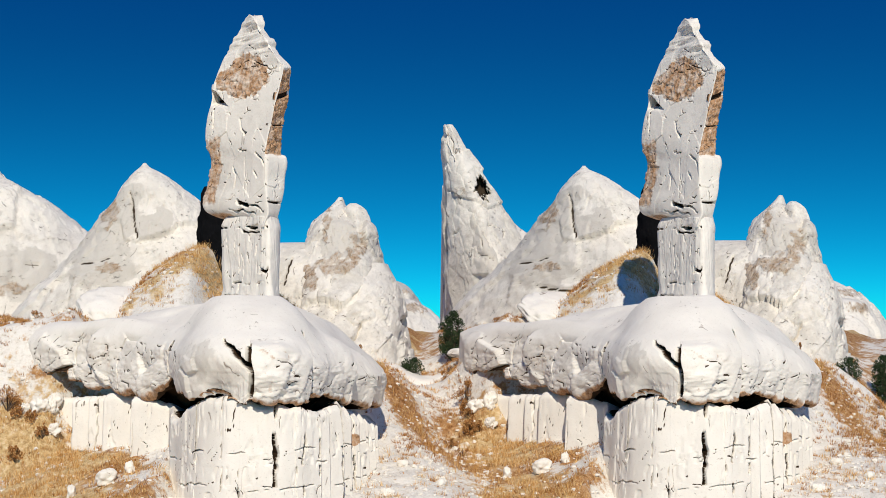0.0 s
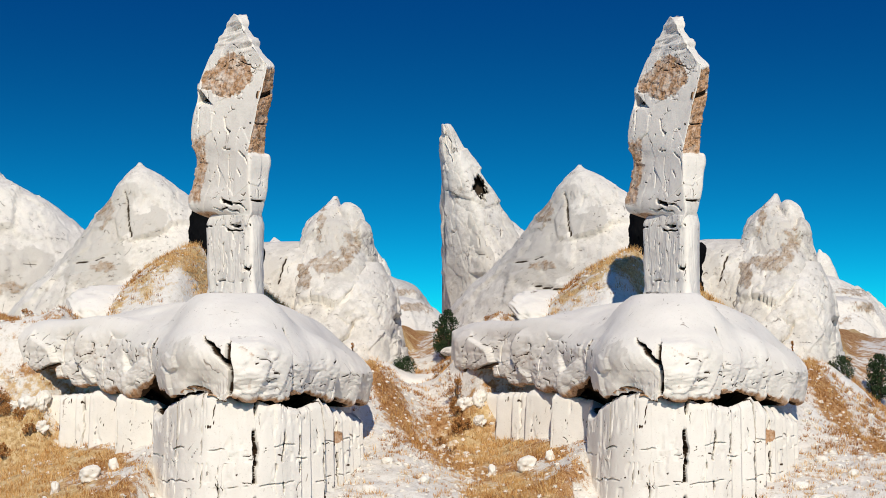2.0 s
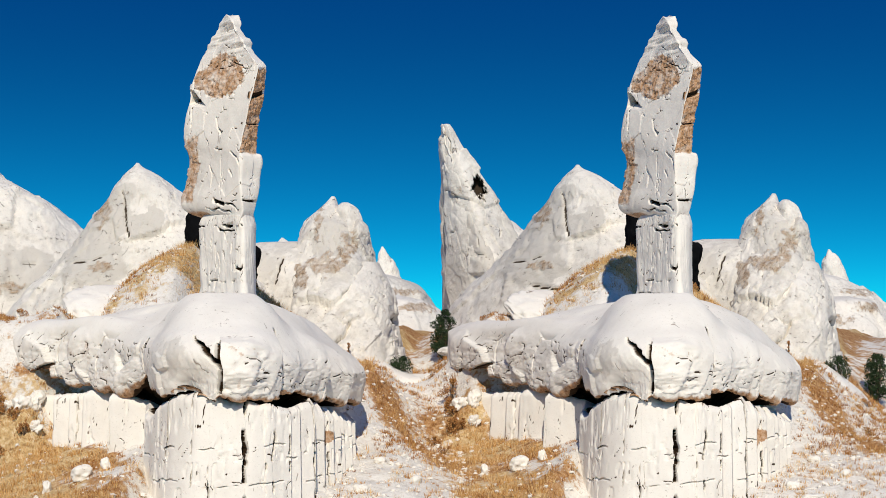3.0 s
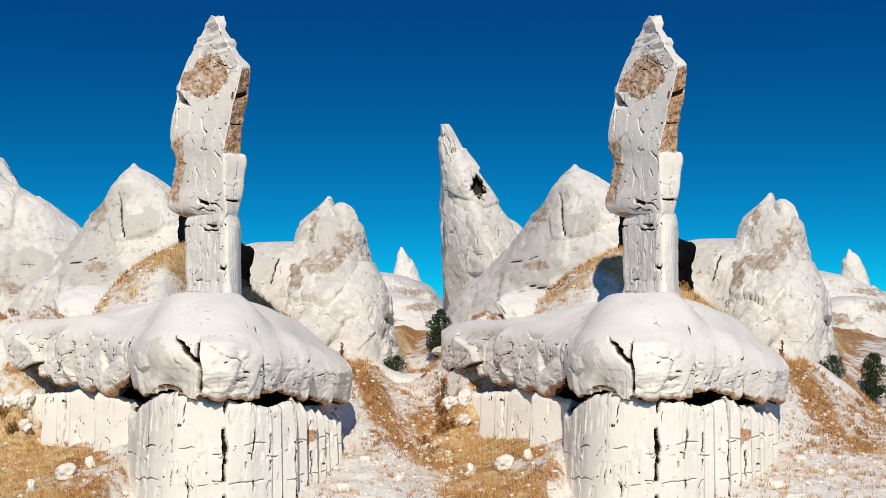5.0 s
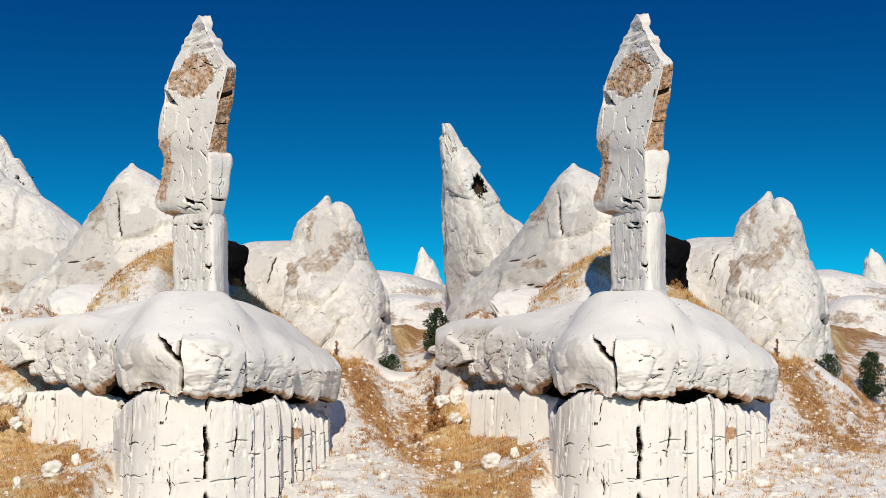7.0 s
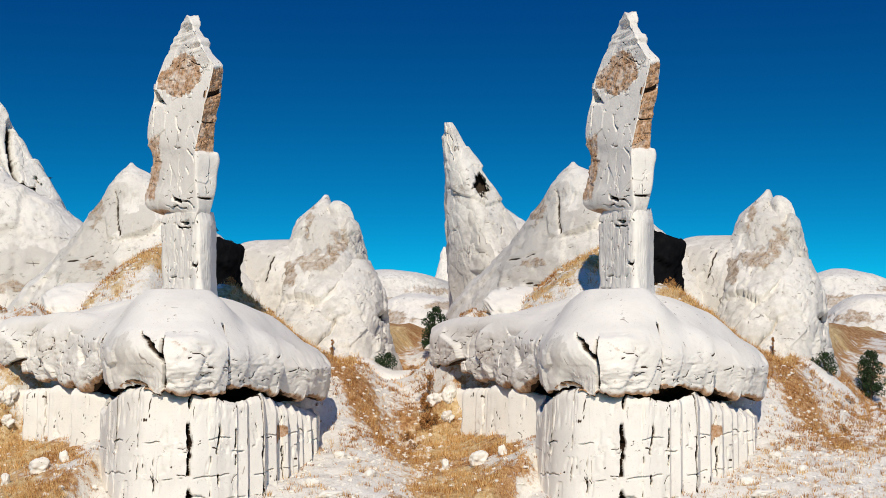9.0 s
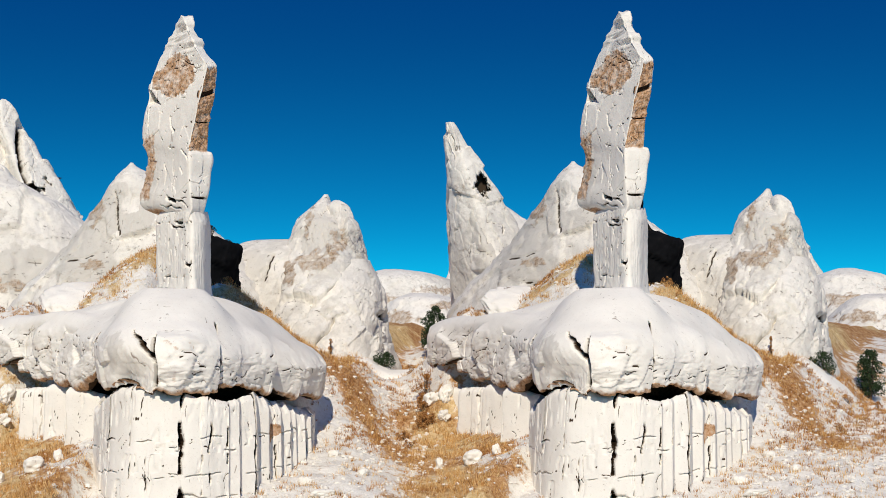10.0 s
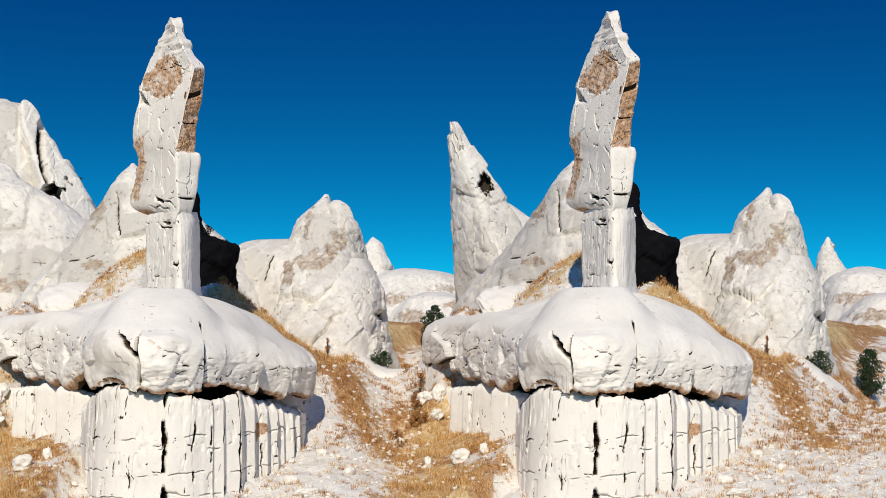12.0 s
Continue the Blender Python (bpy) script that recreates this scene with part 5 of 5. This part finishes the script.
def blades(at, height, spread, per, width):
    """Narrow leaning triangles in tufts at the places given."""
    n = len(at)
    base = np.repeat(at, per, 0)
    h = np.repeat(height, per) * rng.uniform(0.55, 1.15, n * per)
    a = rng.uniform(0, 2 * np.pi, n * per)
    off = rng.uniform(0, 1, n * per)**0.7 * np.repeat(spread, per)
    root = base + np.stack([np.cos(a) * off, np.sin(a) * off, np.full(n * per, -0.04)], 1)
    lean = rng.uniform(0.1, 0.75, n * per) * h
    tip = root + np.stack([np.cos(a) * lean, np.sin(a) * lean, h], 1)
    b = rng.uniform(0, np.pi, n * per)
    side = np.stack([np.cos(b), np.sin(b), np.zeros(n * per)], 1) * (width * rng.uniform(0.6, 1.4, n * per))[:, None]
    v = np.stack([root - side, root + side, tip], 1).reshape(-1, 3)
    return v, np.arange(len(v)).reshape(-1, 3)


def tuft_places(side, count, box, weight):
    x0, x1, y0, y1 = box
    x, y = rng.uniform(x0, x1, count), rng.uniform(y0, y1, count)
    keep = rng.uniform(0, 1, count) < weight(x, y)
    p = np.stack([x[keep], y[keep], np.full(keep.sum(), 5.0)], 1)
    q = p if side == "west" else eastern_free(p)
    d = q[:, 0] - seam_x(q[:, 1])
    q = q[d < 0.4] if side == "west" else q[d > -0.4]
    q[:, 2] = ground_z(q[:, 0], q[:, 1])
    return q


def clump(x, y, size, seed):
    return fbm(np.stack([x, y, 0 * x], 1), size, 3, 0.6, seed)


def straw_weight(x, y):
    g, r = west_cover(x, y)
    return np.clip((g - 0.42 + 0.35 * clump(x, y, 2.2, 51)) * 1.6, 0, 1) * np.clip(1.25 - r, 0.15, 1) + 0.06 * smooth(-9, -7, x)


def rust_weight(x, y):
    g, r = west_cover(x, y)
    back = 1.0 * smooth(84, 87, y) * smooth(-19, -22, x)
    return np.clip((g - 0.40 + 0.4 * clump(x, y, 1.6, 52)) * 1.4, 0, 1) * np.clip(r - 0.25, 0, 1) * 1.3 + 0.05 + back * smooth(0.1, 0.4, clump(x, y, 0.9, 53)) + 0.5 * smooth(-9, -7.5, x) * smooth(82, 86, y) * smooth(-0.1, 0.3, clump(x, y, 1.4, 54))


for side in SIDES:
    box = (-38, 6, 65, 112)
    q = tuft_places(side, 52000, box, straw_weight)
    v, f = blades(q, rng.uniform(0.16, 0.46, len(q)), np.full(len(q), 0.2), 10, 0.014)
    tagged(mesh_object("dry_grass", v, f, STRAW), "straw-yellow dried grass tufts on white grit", "grass", kind="stuff")
    q = tuft_places(side, 5200, (-30, 5, 66, 100), lambda x, y: 0.25 + 0.5 * smooth(-9, -7, x) + 0.3 * clump(x, y, 2.0, 57))
    b = ball(6, 7)
    size = rng.uniform(0.03, 0.11, len(q)) * rng.uniform(0.6, 1.6, len(q))
    v = (q + np.stack([0 * size, 0 * size, 0.2 * size], 1))[:, None] + b[None] * size[:, None, None] * rng.uniform(0.55, 1.3, (len(q), 42, 1)) * np.array([1.2, 1.0, 0.7])
    f = (grid_faces(6, 7, True)[None] + 42 * np.arange(len(q))[:, None, None]).reshape(-1, 4)
    n = len(q) * 42
    tagged(mesh_object("loose_pebbles", v.reshape(-1, 3), f, ROCK, attrs={"stain": np.full(n, 0.1), "grey": np.full(n, 0.2), "crack": np.zeros(n)}, smooth_shade=False), "loose white tuff pebbles scattered on the slope", "pebbles", kind="stuff")
    q = tuft_places(side, 34000, box, rust_weight)
    q = np.vstack([q, tuft_places(side, 9000, (-38, -20, 92, 110), lambda x, y: 0.1 + 0.7 * smooth(0.0, 0.3, clump(x, y, 1.1, 58)))])
    v, f = blades(q, rng.uniform(0.12, 0.34, len(q)), np.full(len(q), 0.17), 12, 0.018)
    tagged(mesh_object("rusty_scrub", v, f, RUST), "low rust-brown dried scrub on white grit", "scrub", kind="stuff")


def leaf_cloud(centres, radii, per, size):
    """Small leaf quads scattered through overlapping clumps."""
    n = len(centres) * per
    d = rng.normal(size=(n, 3))
    d /= np.linalg.norm(d, axis=1, keepdims=True)
    p = np.repeat(centres, per, 0) + d * (np.repeat(radii, per) * rng.uniform(0.45, 1.0, n)**0.6)[:, None]
    a, b = rng.normal(size=(n, 3)), rng.normal(size=(n, 3))
    a = a / np.linalg.norm(a, axis=1, keepdims=True) * (size * rng.uniform(0.6, 1.5, n))[:, None]
    b = b / np.linalg.norm(b, axis=1, keepdims=True) * (0.5 * size * rng.uniform(0.6, 1.5, n))[:, None]
    v = np.stack([p - a, p - b, p + a, p + b], 1).reshape(-1, 3)
    return v, np.arange(len(v)).reshape(-1, 4)


def stems(root, tips, thick):
    """Tapered four-sided stems from the root to each tip."""
    vs, fs = [], []
    for tip in tips:
        d = np.asarray(tip) - root
        s1 = np.cross(d, [0.3, 0.5, 0.8])
        s1 = s1 / np.linalg.norm(s1)
        s2 = np.cross(d, s1) / np.linalg.norm(d)
        k = len(vs) * 8
        ring = [root + thick * (s1 * a + s2 * b) for a, b in ((1, 0), (0, 1), (-1, 0), (0, -1))]
        end = [tip + 0.25 * thick * (s1 * a + s2 * b) for a, b in ((1, 0), (0, 1), (-1, 0), (0, -1))]
        vs.append(np.array(ring + end))
        fs += [(k + i, k + (i + 1) % 4, k + 4 + (i + 1) % 4, k + 4 + i) for i in range(4)]
    return np.vstack(vs), np.array(fs)


def shrub(side, x, y, wide, tall, material, name, label, category, leaf=0.05, clumps=16, per=90, conical=False, at_z=None):
    q = SIDES[side](np.array([[x, y, 5.0]]))[0]
    z = float(ground_z(q[0], q[1])[0]) if at_z is None else at_z
    root = np.array([q[0], q[1], z - 0.05])
    e = thing(name, tuple(root), label, category)
    h = rng.uniform(0.12, 0.95, clumps)
    reach = (1.0 - h) if conical else np.sqrt(np.clip(1 - (2 * h - 0.9)**2, 0.1, 1))
    a = rng.uniform(0, 2 * np.pi, clumps)
    r = 0.5 * wide * reach * rng.uniform(0.3, 0.85, clumps)
    c = root + np.stack([np.cos(a) * r, np.sin(a) * r, h * tall], 1)
    v, f = stems(root, [c[i] for i in range(min(clumps, 9))] + [root + np.array([0, 0, 0.9 * tall])], 0.03 * tall)
    mesh_object("trunk", v, f, BARK, e)
    v, f = leaf_cloud(c, 0.5 * wide * rng.uniform(0.22, 0.42, clumps) * (0.5 + 0.5 * reach), per, leaf)
    mesh_object("crown", v, f, material, e)
    return e


for side in SIDES:
    shrub(side, -6.3, 104.2, 2.0, 1.4, GREEN, "shrub", "dark green juniper shrub at a rock's foot", "shrub", 0.06, 22, 110)
    shrub(side, -4.0, 112.0, 2.2, 3.6, GREEN, "conifer", "small dark green conifer on a dry slope", "tree", 0.07, 60, 110)
    shrub(side, -9.6, 102.0, 0.7, 1.5, RUST, "shrub", "reddish dried shrub below a pinnacle", "shrub", 0.04, 10, 60, True)
    shrub(side, -17.0, 98.6, 1.0, 1.0, TWIG, "shrub", "dark bare twiggy shrub on the saddle", "shrub", 0.045, 14, 40, at_z=14.25)
    shrub(side, -15.8, 98.6, 0.6, 0.6, TWIG, "shrub", "dark bare twiggy shrub on the saddle", "shrub", 0.03, 10, 40, at_z=13.75)
    shrub(side, -25.9, 81.6, 1.2, 0.9, RUST, "shrub", "rust-brown dried shrub beside a cliff", "shrub", 0.05, 16, 90)
    shrub(side, -27.1, 83.8, 1.7, 1.5, RUST, "shrub", "rust-brown dried shrub beside a cliff", "shrub", 0.05, 16, 90)
    shrub(side, -26.9, 88.2, 0.9, 0.6, RUST, "shrub", "low rusty shrub on white grit", "shrub", 0.04, 10, 70)
    for x, y in ((-24.7, 82.4), (-25.5, 83.0), (-26.4, 83.3), (-27.6, 82.4)):
        shrub(side, x, y, 0.9, 0.7, RUST, "shrub", "rust-brown dried shrub among broken white rocks", "shrub", 0.045, 12, 70)
    for x, y in ((-3.2, 93.0), (-2.4, 90.6), (-12.6, 96.0), (-14.6, 94.5), (-4.0, 101.0), (-2.2, 103.5), (-0.5, 100.5)):
        shrub(side, x, y, 0.9, 0.6, RUST, "shrub", "low rusty shrub on white grit", "shrub", 0.04, 9, 60)
